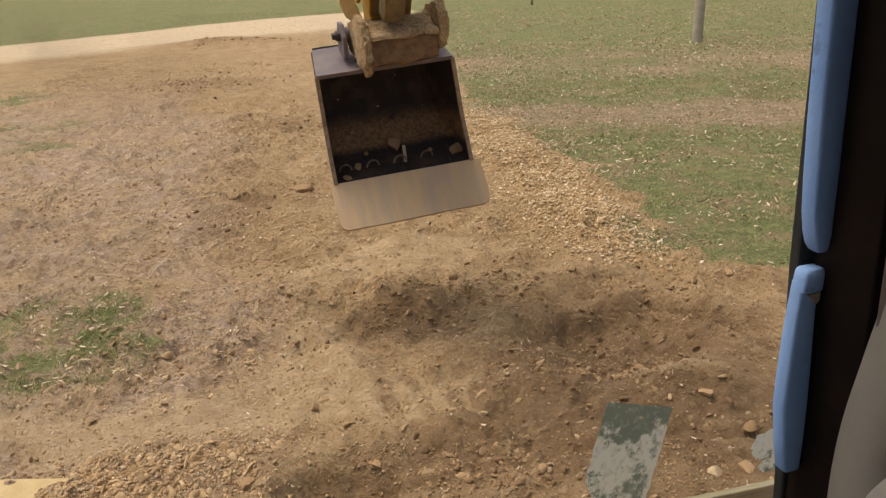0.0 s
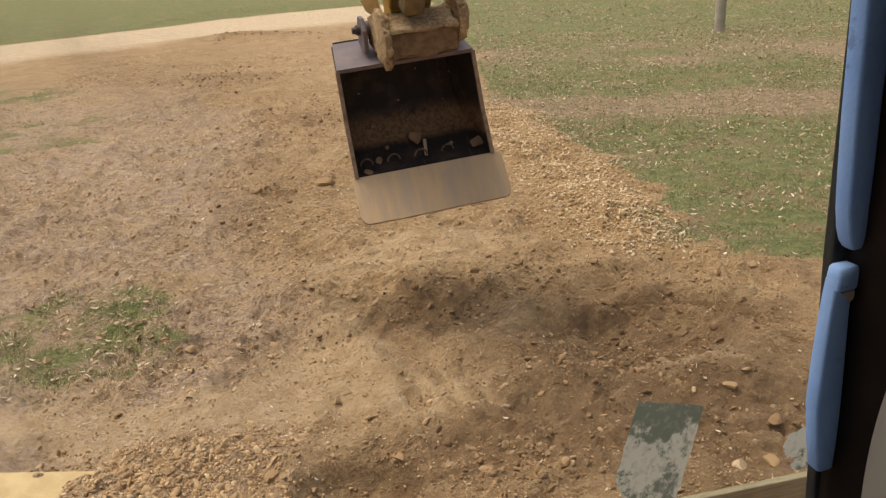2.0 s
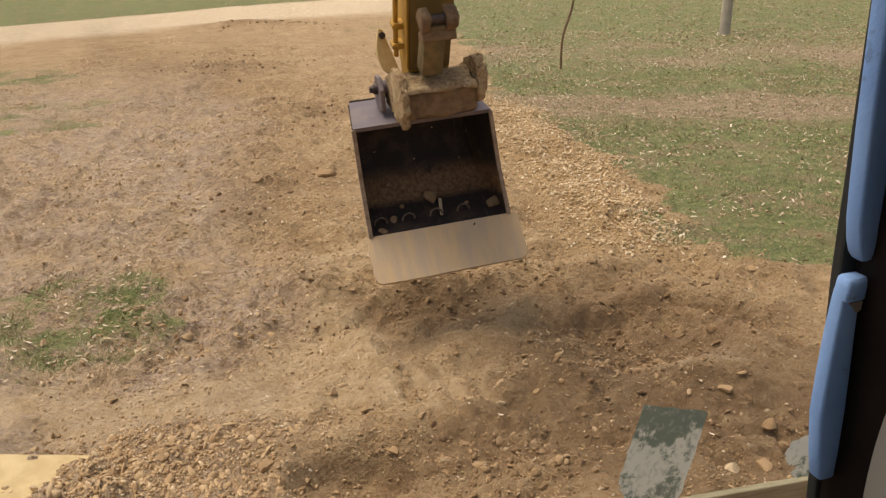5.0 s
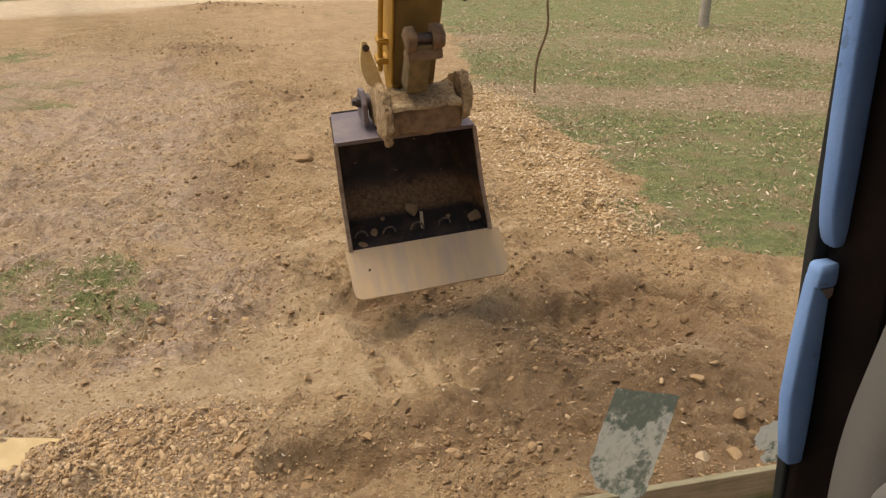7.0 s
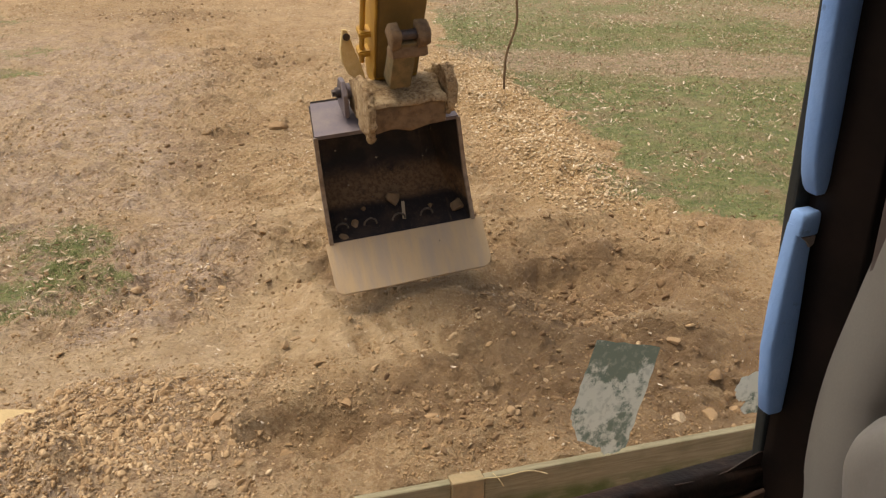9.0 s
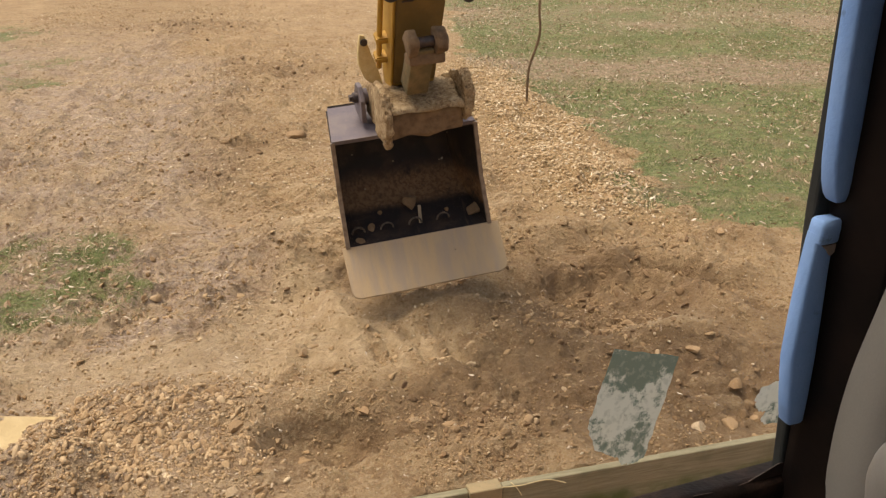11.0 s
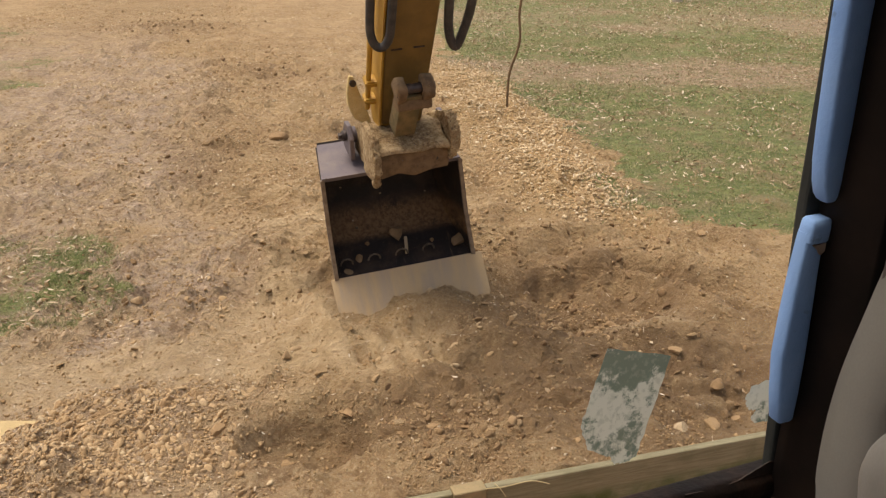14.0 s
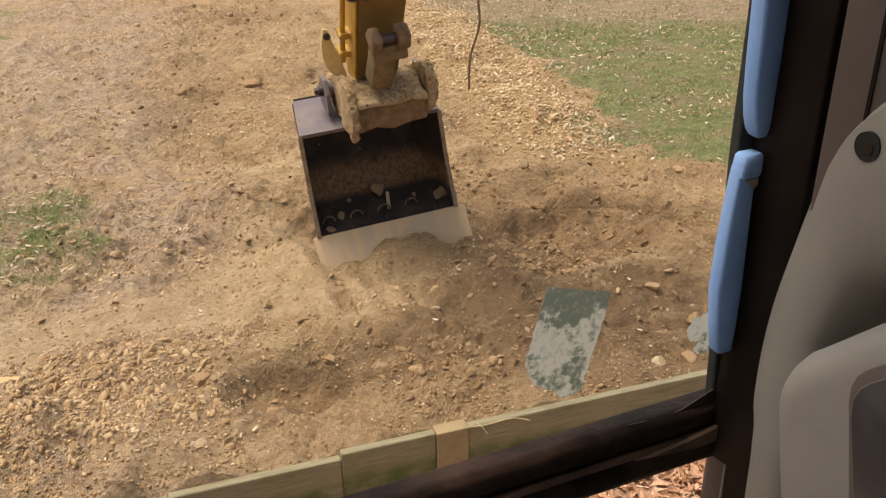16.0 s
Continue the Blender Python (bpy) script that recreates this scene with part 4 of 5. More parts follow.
torn.faces.new([torn.verts.new((x, 0.5345, z)) for x, z in ((0.521, 2.3085), (0.5342, 2.3095), (0.5338, 2.302), (0.530, 2.299), (0.5265, 2.304))])
torn_ext = bmesh.ops.extrude_face_region(torn, geom=torn.faces[:])
bmesh.ops.translate(torn, verts=[g for g in torn_ext["geom"] if isinstance(g, bmesh.types.BMVert)], vec=(0, 0.004, 0))
part("torn_foam", torn, plain("torn_tan_foam", (0.30, 0.24, 0.20), (0.22, 0.17, 0.14), 0.95, 0, 40), CAB, "torn tan edge of the foam")
part("pillar_screw", rod((0.545, 0.505, 2.349), (0.5475, 0.505, 2.349), 0.0022, 10), LIGHTGREY, CAB)
# sill: rolled and rusty, with a lip and a gusset at the pillar
sill = prism([(0.548, 2.058), (0.556, 2.064), (0.575, 2.062), (0.585, 2.045), (0.60, 2.035), (0.60, 1.995), (0.58, 1.986), (0.560, 1.987), (0.549, 1.993), (0.5445, 2.003), (0.545, 2.014), (0.551, 2.023), (0.553, 2.030), (0.548, 2.038), (0.545, 2.046)], 0, -1.3, 0.60, 0.003, 2)
sill_ob = part("sill", sill, RUST, CAB, "dark rusty rolled sill", smooth=True)
BROWNRUST = plain("brown_rust", (0.15, 0.090, 0.062), (0.055, 0.034, 0.025), 0.7, 0.1, 30, 0.6, 0.003)
part("sill_lip", tube([(-1.3, 0.546, 2.030), (0.0, 0.547, 2.030), (0.30, 0.547, 2.030), (0.57, 0.548, 2.030)], 0.0042, 8), BROWNRUST, sill_ob, "brown rusted edge", smooth=True)
part("gusset", prism([(0.438, 2.064), (0.474, 2.061), (0.499, 2.063), (0.515, 2.069), (0.534, 2.076), (0.554, 2.074), (0.585, 2.03), (0.47, 2.035)], 1, 0.5532, 0.5545, 0.0003, 1), plain("dark_brown_rust", (0.052, 0.030, 0.021), (0.020, 0.013, 0.010), 0.6, 0, 40, 0.6, 0.003), CAB, smooth=True)
part("gusset_web", prism([(0.44, 2.027), (0.50, 2.034), (0.565, 2.044), (0.572, 2.022), (0.52, 2.018)], 1, 0.5405, 0.546, 0.002, 1), BROWNRUST, sill_ob, "brown rusted web", smooth=True)
# side trim with a rounded rim and a recess
rim_out = [(0.36, 2.475), (0.452, 2.394), (0.478, 2.340), (0.496, 2.260), (0.509, 2.182), (0.511, 2.095), (0.499, 1.963), (0.491, 1.2)]
rim_in = [(0.24, 2.40), (0.34, 2.31), (0.415, 2.268), (0.436, 2.228), (0.445, 2.195), (0.449, 2.16), (0.451, 1.963), (0.45, 1.2)]
def side_shell(lines, bm=None):
    """A skin through lines of (x, [(y, z)...])."""
    b = bmesh.new()
    rows = [[b.verts.new((x, p.y, p.z)) for p in smooth_line([(0, *q) for q in line], 5)] for x, line in lines]
    for r, q in zip(rows, rows[1:]):
        for k in range(len(r) - 1):
            b.faces.new((r[k], r[k + 1], q[k + 1], q[k]))
    return join(bm, b)


def between(f, d=0.0):
    return [(o[0] * (1 - f) + i[0] * f + d, o[1] * (1 - f) + i[1] * f) for o, i in zip(rim_out, rim_in)]


side_trim = part("side_trim", side_shell([(0.62, between(0.35)), (0.585, between(0.10)), (0.556, between(0.0)), (0.542, between(0.08)), (0.538, between(0.3)), (0.538, between(0.6)), (0.541, between(0.85)), (0.547, between(0.98)), (0.562, between(1.1)), (0.585, between(1.22)), (0.615, between(1.4)), (0.635, between(1.7)), (0.65, between(3.0)), (0.65, between(9.0))]), GREY, CAB, "moulded grey plastic side trim", smooth=True)
# no hole is cut: a near-black disc paints the shade inside it
part("screw_well_disc", rod((0.5372, 0.436, 2.368), (0.545, 0.436, 2.368), 0.0115, 20), plain("screw_well_shade", (0.008, 0.007, 0.006), (0.014, 0.011, 0.010), 0.95), side_trim, "near-black disc for the shade in a round screw well")
part("trim_screw", rod((0.5362, 0.4335, 2.3675), (0.545, 0.4335, 2.3675), 0.0040, 12), RUST, side_trim, "grey screw in its well")
part("trim_seam", prism([(0.5455, 0.4475), (0.5449, 0.4505), (0.56, 0.4505), (0.56, 0.4475)], 2, 2.34, 3.4), BLACKP, CAB, "dark seam between the trims")
part("upper_trim", prism([(0.556, 0.40), (0.5400, 0.4815), (0.550, 0.4835), (0.64, 0.48), (0.64, 0.40)], 2, 2.29, 3.4, 0.004, 2), BROWNTRIM, CAB, "brown-grey pillar trim", smooth=True)
part("upper_trim", prism([(0.556, -0.4), (0.550, 0.398), (0.64, 0.398), (0.64, -0.4)], 2, 2.36, 3.4, 0.004, 2), BROWNTRIM, CAB, "brown-grey upper side trim", smooth=True)
# console with rounded shoulder and a dark screen
con = [(0.30, 2.315), (0.345, 2.268), (0.358, 2.254), (0.365, 2.236), (0.363, 2.215), (0.352, 2.17), (0.34, 2.12), (0.32, 2.0), (0.30, 1.7), (-0.2, 1.7), (-0.2, 2.47)]
con = [(p.y, p.z - 0.014) for p in smooth_line([(0, *q) for q in con[:9]], 4)] + con[9:]


def rounded_slab(outline, steps):
    """An outline drawn out along x, drawn in by an amount at each step of (x, inset)."""
    b = bmesh.new()
    n = len(outline)
    area = sum(outline[k][0] * outline[(k + 1) % n][1] - outline[(k + 1) % n][0] * outline[k][1] for k in range(n))
    sign = 1 if area > 0 else -1
    normals = []
    for k in range(n):
        a, c = Vector(outline[k - 1]), Vector(outline[(k + 1) % n])
        d = (c - a).normalized()
        normals.append(Vector((-d.y, d.x)) * sign)
    rings = [[b.verts.new((x, p[0] + q.x * inset, p[1] + q.y * inset)) for p, q in zip(outline, normals)] for x, inset in steps]
    for p, q in zip(rings, rings[1:]):
        for k in range(n):
            b.faces.new((p[k], p[(k + 1) % n], q[(k + 1) % n], q[k]))
    b.faces.new(rings[0])
    b.faces.new(rings[-1])
    return b


console = part("console", rounded_slab(con, [(0.4225, 0.010), (0.4232, 0.004), (0.4255, -0.003), (0.4295, -0.009), (0.436, -0.013), (0.446, -0.016), (0.57, -0.016)]), LIGHTGREY, CAB, "light grey plastic console", smooth=True)
scr = [(0.282, 2.297), (0.299, 2.280), (0.305, 2.272), (0.308, 2.262), (0.307, 2.250), (0.284, 2.17), (0.25, 2.0), (-0.1, 2.0), (-0.1, 2.42)]
part("screen_frame", prism([(y + 0.006 if y > 0 else y, z + (0.005 if z > 2.2 else -0.01)) for y, z in scr], 0, 0.4195, 0.43, 0.002, 2), BROWNTRIM, console, smooth=True)
part("screen", prism(scr, 0, 0.4165, 0.426, 0.001, 1), DARKGLASS, console, "dusty dark screen")


# the rest of the cab, added out of view: roof, rear, left side with its window, floor and base
# roof, rear and left side keep the sun off the inner trim
part("roof", box(-1.05, 0.68, -1.3, 0.64, 3.4, 3.46, 0.02, 2), GREY, CAB)
part("rear_wall", box(-1.05, 0.68, -1.36, -1.3, 0.9, 3.4, 0.01, 1), BROWNTRIM, CAB)
part("left_wall", box(-1.05, -0.99, -1.3, 0.60, 0.9, 2.0, 0.01, 1), BROWNTRIM, CAB)
part("left_pillar", box(-1.05, -0.97, 0.50, 0.60, 2.0, 3.4, 0.01, 1), BLACKP, CAB)
part("rear_pillar", box(-1.05, -0.97, -1.3, -1.1, 2.0, 3.4, 0.01, 1), BLACKP, CAB)
part("right_wall", box(0.655, 0.69, -1.3, 0.48, 0.9, 3.4, 0.01, 1), BROWNTRIM, CAB)
part("header", box(-0.97, 0.56, 0.54, 0.62, 3.3, 3.4, 0.01, 1), BLACKP, CAB)
part("floor_plate", box(-1.05, 0.68, -1.3, 0.40, 1.12, 1.18, 0.01, 1), BROWNTRIM, CAB)
part("base", box(-1.1, 1.9, -2.2, 0.36, LOW - 0.03, 1.12, 0.03, 2), YELLOW, CAB)


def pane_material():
    """Clear glass with one brown smear and a film of road dust that also paints veiling haze."""
    m = Mat("dusty_hazed_window_glass", 0.9)
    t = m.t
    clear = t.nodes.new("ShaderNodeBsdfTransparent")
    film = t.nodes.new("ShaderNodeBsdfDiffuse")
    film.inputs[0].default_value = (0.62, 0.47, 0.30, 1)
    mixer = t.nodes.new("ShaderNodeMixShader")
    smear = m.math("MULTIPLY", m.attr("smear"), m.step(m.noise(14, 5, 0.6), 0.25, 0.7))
    # the constant part of the film lifts the blacks in place of glare
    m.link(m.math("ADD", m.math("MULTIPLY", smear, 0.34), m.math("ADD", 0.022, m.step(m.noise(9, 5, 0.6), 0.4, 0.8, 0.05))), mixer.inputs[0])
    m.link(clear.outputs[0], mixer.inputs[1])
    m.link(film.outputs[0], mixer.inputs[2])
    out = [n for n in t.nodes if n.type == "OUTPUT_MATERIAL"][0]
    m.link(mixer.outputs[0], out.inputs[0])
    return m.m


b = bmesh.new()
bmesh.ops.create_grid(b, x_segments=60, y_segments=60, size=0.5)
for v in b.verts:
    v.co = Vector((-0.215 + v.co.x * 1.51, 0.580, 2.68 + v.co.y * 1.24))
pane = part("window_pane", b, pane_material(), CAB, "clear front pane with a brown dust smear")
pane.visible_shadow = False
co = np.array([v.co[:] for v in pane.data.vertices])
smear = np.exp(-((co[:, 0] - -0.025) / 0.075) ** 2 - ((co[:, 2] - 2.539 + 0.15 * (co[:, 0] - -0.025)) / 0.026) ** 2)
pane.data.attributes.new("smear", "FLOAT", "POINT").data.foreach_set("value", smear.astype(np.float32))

SPECK = plain("dried_speck", (0.05, 0.038, 0.028), (0.09, 0.07, 0.05), 0.9)
for x, z, r in ((0.1385, 2.3614, 0.0016), (0.1992, 2.4062, 0.0015), (0.5615, 2.4183, 0.0012), (0.075, 2.43, 0.0008), (0.17, 2.452, 0.0007), (0.21, 2.335, 0.0008), (0.118, 2.40, 0.0006)):
    part("dirt_speck", lump(r, int(x * 1000), 0.5, 1), SPECK, CAB).matrix_basis = pose(x, 0.578, z, 90, 0, 40)
# old tape left on the window
def tape_material():
    """Weathered film that lets daylight glow through it."""
    m = Mat("weathered_clear_tape", 0.55)
    t = m.t
    n, f = m.noise(34, 7, 0.72), m.noise(150, 4, 0.6)
    col = m.mix(m.step(m.math("ADD", n, m.step(m.height(), 2.175, 2.205, 0.13)), 0.50, 0.60), (0.70, 0.75, 0.68), (0.165, 0.235, 0.200))
    col = m.mix(m.step(f, 0.5, 0.66, 0.45), col, (0.36, 0.43, 0.385))
    glow, face, clear = t.nodes.new("ShaderNodeBsdfTranslucent"), t.nodes.new("ShaderNodeBsdfDiffuse"), t.nodes.new("ShaderNodeBsdfTransparent")
    m.link(col, glow.inputs[0])
    m.link(col, face.inputs[0])
    one, two = t.nodes.new("ShaderNodeMixShader"), t.nodes.new("ShaderNodeMixShader")
    one.inputs[0].default_value, two.inputs[0].default_value = 0.45, 0.15
    m.link(glow.outputs[0], one.inputs[1])
    m.link(face.outputs[0], one.inputs[2])
    m.link(one.outputs[0], two.inputs[1])
    m.link(clear.outputs[0], two.inputs[2])
    m.link(two.outputs[0], [k for k in t.nodes if k.type == "OUTPUT_MATERIAL"][0].inputs[0])
    return m.m


TAPE = tape_material()


def ragged(points, seed):
    r = random.Random(seed)
    out = []
    for (x, z), (x2, z2) in zip(points, points[1:] + points[:1]):
        for k in range(7):
            t = k / 7
            out.append((x + (x2 - x) * t + r.uniform(-1, 1) * 0.0011, z + (z2 - z) * t + r.uniform(-1, 1) * 0.0011))
    return out


def sheet(points):
    b = bmesh.new()
    b.faces.new([b.verts.new((x, 0.575, z)) for x, z in points])
    return b


part("tape_patch", sheet(ragged([(0.354, 2.224), (0.420, 2.204), (0.409, 2.158), (0.394, 2.104), (0.386, 2.100), (0.372, 2.101), (0.364, 2.112), (0.342, 2.124), (0.333, 2.150), (0.341, 2.181)], 3)), TAPE, CAB, "mottled grey-green remnant of tape")
part("tape_scrap", sheet(ragged([(0.5125, 2.140), (0.518, 2.150), (0.545, 2.156), (0.548, 2.106), (0.528, 2.108), (0.523, 2.114), (0.527, 2.122), (0.518, 2.126), (0.514, 2.133)], 4)), TAPE, CAB, "small grey scrap of tape")

# ---- scattered stuff ----
def stone_shape(seed, sub):
    b = bmesh.new()
    bmesh.ops.create_icosphere(b, subdivisions=sub, radius=1)
    for v in b.verts:
        v.co *= 1 + 0.35 * noise.noise(v.co * 1.1 + Vector((seed * 5.3, seed * 2.9, seed)))
    chip(b, 1.0, seed)
    for v in b.verts:
        v.co.z *= 0.7
    b.verts.ensure_lookup_table()
    vs = np.array([v.co[:] for v in b.verts])
    fs = np.array([[v.index for v in f.verts] for f in b.faces])
    b.free()
    return vs, fs


def scatter(name, shapes, x, y, z, size, tilt, seed, material, label, category, stretch=None, smooth=False):
    """Many small pieces in one mesh: shapes are (verts, faces) with equal face length."""
    r = np.random.RandomState(seed)
    V, Fc, base = [], [], 0
    pick = r.randint(0, len(shapes), len(x))
    for k, (vs, fs) in enumerate(shapes):
        idx = np.where(pick == k)[0]
        if not len(idx):
            continue
        n = len(idx)
        yaw, p, q = r.uniform(0, 6.283, n), r.normal(0, tilt, n), r.normal(0, tilt, n)
        cy, sy, cp_, sp_, cq, sq = np.cos(yaw), np.sin(yaw), np.cos(p), np.sin(p), np.cos(q), np.sin(q)
        zero, one = np.zeros(n), np.ones(n)
        Rz = np.array([[cy, -sy, zero], [sy, cy, zero], [zero, zero, one]]).transpose(2, 0, 1)
        Rx = np.array([[one, zero, zero], [zero, cp_, -sp_], [zero, sp_, cp_]]).transpose(2, 0, 1)
        Ry = np.array([[cq, zero, sq], [zero, one, zero], [-sq, zero, cq]]).transpose(2, 0, 1)
        st = np.ones((n, 1, 3)) if stretch is None else r.uniform(stretch[0], stretch[1], (n, 1, 3))
        pts = np.einsum("nij,nkj->nki", Rz @ Rx @ Ry, vs[None] * st * size[idx][:, None, None])
        pts += np.stack([x[idx], y[idx], z[idx]], -1)[:, None]
        V.append(pts.reshape(-1, 3))
        Fc.append((fs[None] + (base + np.arange(n) * len(vs))[:, None, None]).reshape(-1, fs.shape[1]))
        base += n * len(vs)
    V, Fc = np.concatenate(V), np.concatenate(Fc)
    me = bpy.data.meshes.new(name)
    me.vertices.add(len(V))
    me.vertices.foreach_set("co", V.ravel())
    me.loops.add(Fc.size)
    me.loops.foreach_set("vertex_index", Fc.ravel())
    me.polygons.add(len(Fc))
    me.polygons.foreach_set("loop_start", np.arange(0, Fc.size, Fc.shape[1]))
    me.update(calc_edges=True)
    if smooth:
        me.polygons.foreach_set("use_smooth", np.ones(len(Fc), bool))
    me.materials.append(material)
    return tagged(new(name, me), label, category, kind="stuff")


def many(stops, name, c):
    m = Mat(name, 0.92)
    f = m.noise(60, 5, 0.7)
    base = m.ramp(m.island(), stops)
    m.bump(f, 0.6, 0.008)
    return m.color(m.mix(m.step(f, 0.45, 0.7, 0.5), base, c))


CRUMB = many([(0.0, (0.28, 0.178, 0.086)), (0.4, (0.36, 0.235, 0.117)), (0.8, (0.43, 0.292, 0.155)), (0.96, (0.50, 0.37, 0.215)), (1.0, (0.68, 0.57, 0.41))], "soil_crumbs", (0.34, 0.22, 0.105))
PEBBLE = many([(0.0, (0.36, 0.245, 0.128)), (0.45, (0.47, 0.345, 0.195)), (0.8, (0.60, 0.465, 0.285)), (1.0, (0.78, 0.66, 0.48))], "tan_pebbles", (0.44, 0.31, 0.16))
RUBBLE = many([(0.0, (0.36, 0.24, 0.125)), (0.5, (0.45, 0.315, 0.172)), (0.85, (0.51, 0.37, 0.215)), (1.0, (0.60, 0.47, 0.30))], "broken_clods", (0.43, 0.295, 0.158))
LEAF = many([(0.0, (0.24, 0.15, 0.08)), (0.35, (0.40, 0.285, 0.175)), (0.7, (0.54, 0.42, 0.285)), (1.0, (0.76, 0.67, 0.53))], "dry_leaves", (0.34, 0.22, 0.13))
LITTER = many([(0.0, (0.36, 0.19, 0.10)), (0.4, (0.56, 0.33, 0.20)), (0.75, (0.68, 0.45, 0.30)), (1.0, (0.78, 0.60, 0.45))], "brown_leaf_litter", (0.36, 0.18, 0.09))
BLADE = many([(0.0, (0.115, 0.155, 0.046)), (0.4, (0.205, 0.248, 0.085)), (0.62, (0.34, 0.315, 0.160)), (1.0, (0.58, 0.48, 0.31))], "grass_blades", (0.19, 0.19, 0.078))

DARKCLOD = many([(0.0, (0.17, 0.10, 0.05)), (0.6, (0.27, 0.172, 0.086)), (0.9, (0.36, 0.245, 0.13)), (1.0, (0.52, 0.39, 0.24))], "damp_brown_clods", (0.23, 0.142, 0.07))
small = [stone_shape(k, 1) for k in range(8)]
round_ = [stone_shape(k + 20, 2) for k in range(8)]
leaf_v = np.array([(-1, 0, 0.15), (-0.5, 0.26, 0.3), (0.2, 0.22, 0.36), (1, 0.15, 0.1), (0.35, -0.3, 0.28), (-0.45, -0.18, 0.12), (0, 0, 0)], float)
leaf_f = np.array([(6, 3, 2), (6, 2, 1), (6, 1, 0), (6, 0, 5), (6, 5, 4), (6, 4, 3)])
leaf2_v = np.array([(-1, 0.05, 0.22), (-0.4, 0.22, 0.02), (0.4, 0.25, 0.04), (1.05, -0.12, 0.3), (0.3, -0.2, 0.2), (-0.5, -0.24, 0.1), (0, 0, -0.04)], float)
blade_v = np.array([(-0.05, 0, 0), (0.05, 0, 0), (0.035, 0.25, 0.5), (0.0, 0.42, 1.0)], float)
blade_f = np.array([(0, 1, 2), (0, 2, 3)])
leaves = [(leaf_v, leaf_f), (leaf2_v, leaf_f), (leaf_v * (1, 1.2, -0.8), leaf_f)]
rs = np.random.RandomState(11)


def spots(n, x0, x1, y0, y1, keep, near=True):
    """Random places in a box, thicker near the digger, kept where keep(x, y) says."""
    y = y0 + (y1 - y0) * (rs.rand(n * 3) ** (1.6 if near else 1.0))
    x = rs.uniform(x0, x1, n * 3) if not near else x0 * 0 + (rs.rand(n * 3) - 0.5) * (1.15 * y + 0.6) * 1.0 + 0.25
    ok = (x > x0) & (x < x1) & (rs.rand(n * 3) < keep(x, y)) & (yard(x, y)[1] > 0.05)
    return x[ok][:n], y[ok][:n]


def bare(x, y):
    return np.clip(1 - grass_mask(x, y), 0, 1)


def lay(name, n, area, keep, lo, hi, power, shapes, material, label, category, tilt=0.5, sink=0.15, seed=1, near=True, stretch=(0.7, 1.3), smooth=False):
    x, y = spots(n, *area, keep, near)
    size = lo + (hi - lo) * np.random.RandomState(seed).rand(len(x)) ** power
    return scatter(name, shapes, x, y, land(x, y) + size * (0.45 - sink), size, tilt, seed, material, label, category, stretch, smooth)


lay("soil_crumbs", 34000, (-8, 5, 2.9, 17), lambda x, y: bare(x, y) * (1 - 0.7 * dusty(x, y)) * (0.35 + 0.65 * (lattice(x, y, 0.5, 9) > 0)), 0.003, 0.014, 2.6, small, CRUMB, "crumbs of dry brown soil on the dug earth", "soil crumbs", seed=1)
lay("soil_clods", 900, (-7, 4, 2.9, 13), lambda x, y: bare(x, y) * (lattice(x, y, 0.55, 12) > -0.1), 0.008, 0.028, 3.0, round_, CRUMB, "brown clods and small stones on the dug earth", "clods", seed=2)
lay("far_clods", 8000, (-9, 1.2, 8, 22), lambda x, y: bare(x, y) * (lattice(x, y, 1.1, 19) > 0.0), 0.007, 0.034, 2.6, small, CRUMB, "clods and crumbs on the trodden earth", "clods", sink=0.45, seed=35, near=False)
lay("gravel", 17000, (-0.5, 2.6, 6.3, 15), lambda x, y: gravel_mask(x, y) ** 1.5, 0.006, 0.029, 2.2, small, PEBBLE, "tan gravel spread beside the lawn", "gravel", sink=0.22, seed=3, near=False)
lay("rubble", 1900, (-2.5, -0.75, 3.0, 4.4), lambda x, y: bump(x, y, -1.6, 3.62, 0.60, 0.40, 12), 0.005, 0.034, 3.0, round_, RUBBLE, "heap of broken reddish clods behind the board", "rubble", tilt=0.9, sink=0.62, seed=4, near=False, stretch=(0.5, 1.4))
lay("rubble_crumbs", 4200, (-2.6, -0.5, 3.0, 4.4), lambda x, y: bump(x, y, -1.6, 3.55, 0.75, 0.46, 12) * (1 - bump(x, y, -0.6, 3.68, 0.45, 0.25, 14)), 0.004, 0.018, 2.2, small, RUBBLE, "fine broken clods behind the board", "rubble", tilt=0.9, sink=0.3, seed=34, near=False)
lay("hollow_stones", 420, (-0.5, 1.2, 3.4, 4.6), lambda x, y: bump(x, y, 0.25, 3.85, 0.6, 0.3, 20), 0.006, 0.030, 2.6, round_, DARKCLOD, "small stones in the near hollow", "stones", tilt=0.9, sink=0.4, seed=5, near=False, stretch=(0.5, 1.4))
lay("pit_stones", 800, (0.3, 2.2, 4.5, 6.2), lambda x, y: np.maximum(bump(x, y, 0.98, 5.05, 0.36, 0.26, 20), 0.5 * bump(x, y, 1.2, 5.6, 0.6, 0.3, 10)), 0.006, 0.036, 2.6, round_, DARKCLOD, "stones and clods in the dug pit", "stones", tilt=0.9, sink=0.4, seed=6, near=False, stretch=(0.5, 1.4))
lay("heap_stones", 160, (1.0, 2.3, 3.6, 5.2), lambda x, y: bump(x, y, 1.55, 4.3, 0.5, 0.7), 0.008, 0.03, 2.6, round_, DARKCLOD, "stones on the small earth heap", "stones", tilt=0.9, sink=0.4, seed=7, near=False, stretch=(0.5, 1.4))
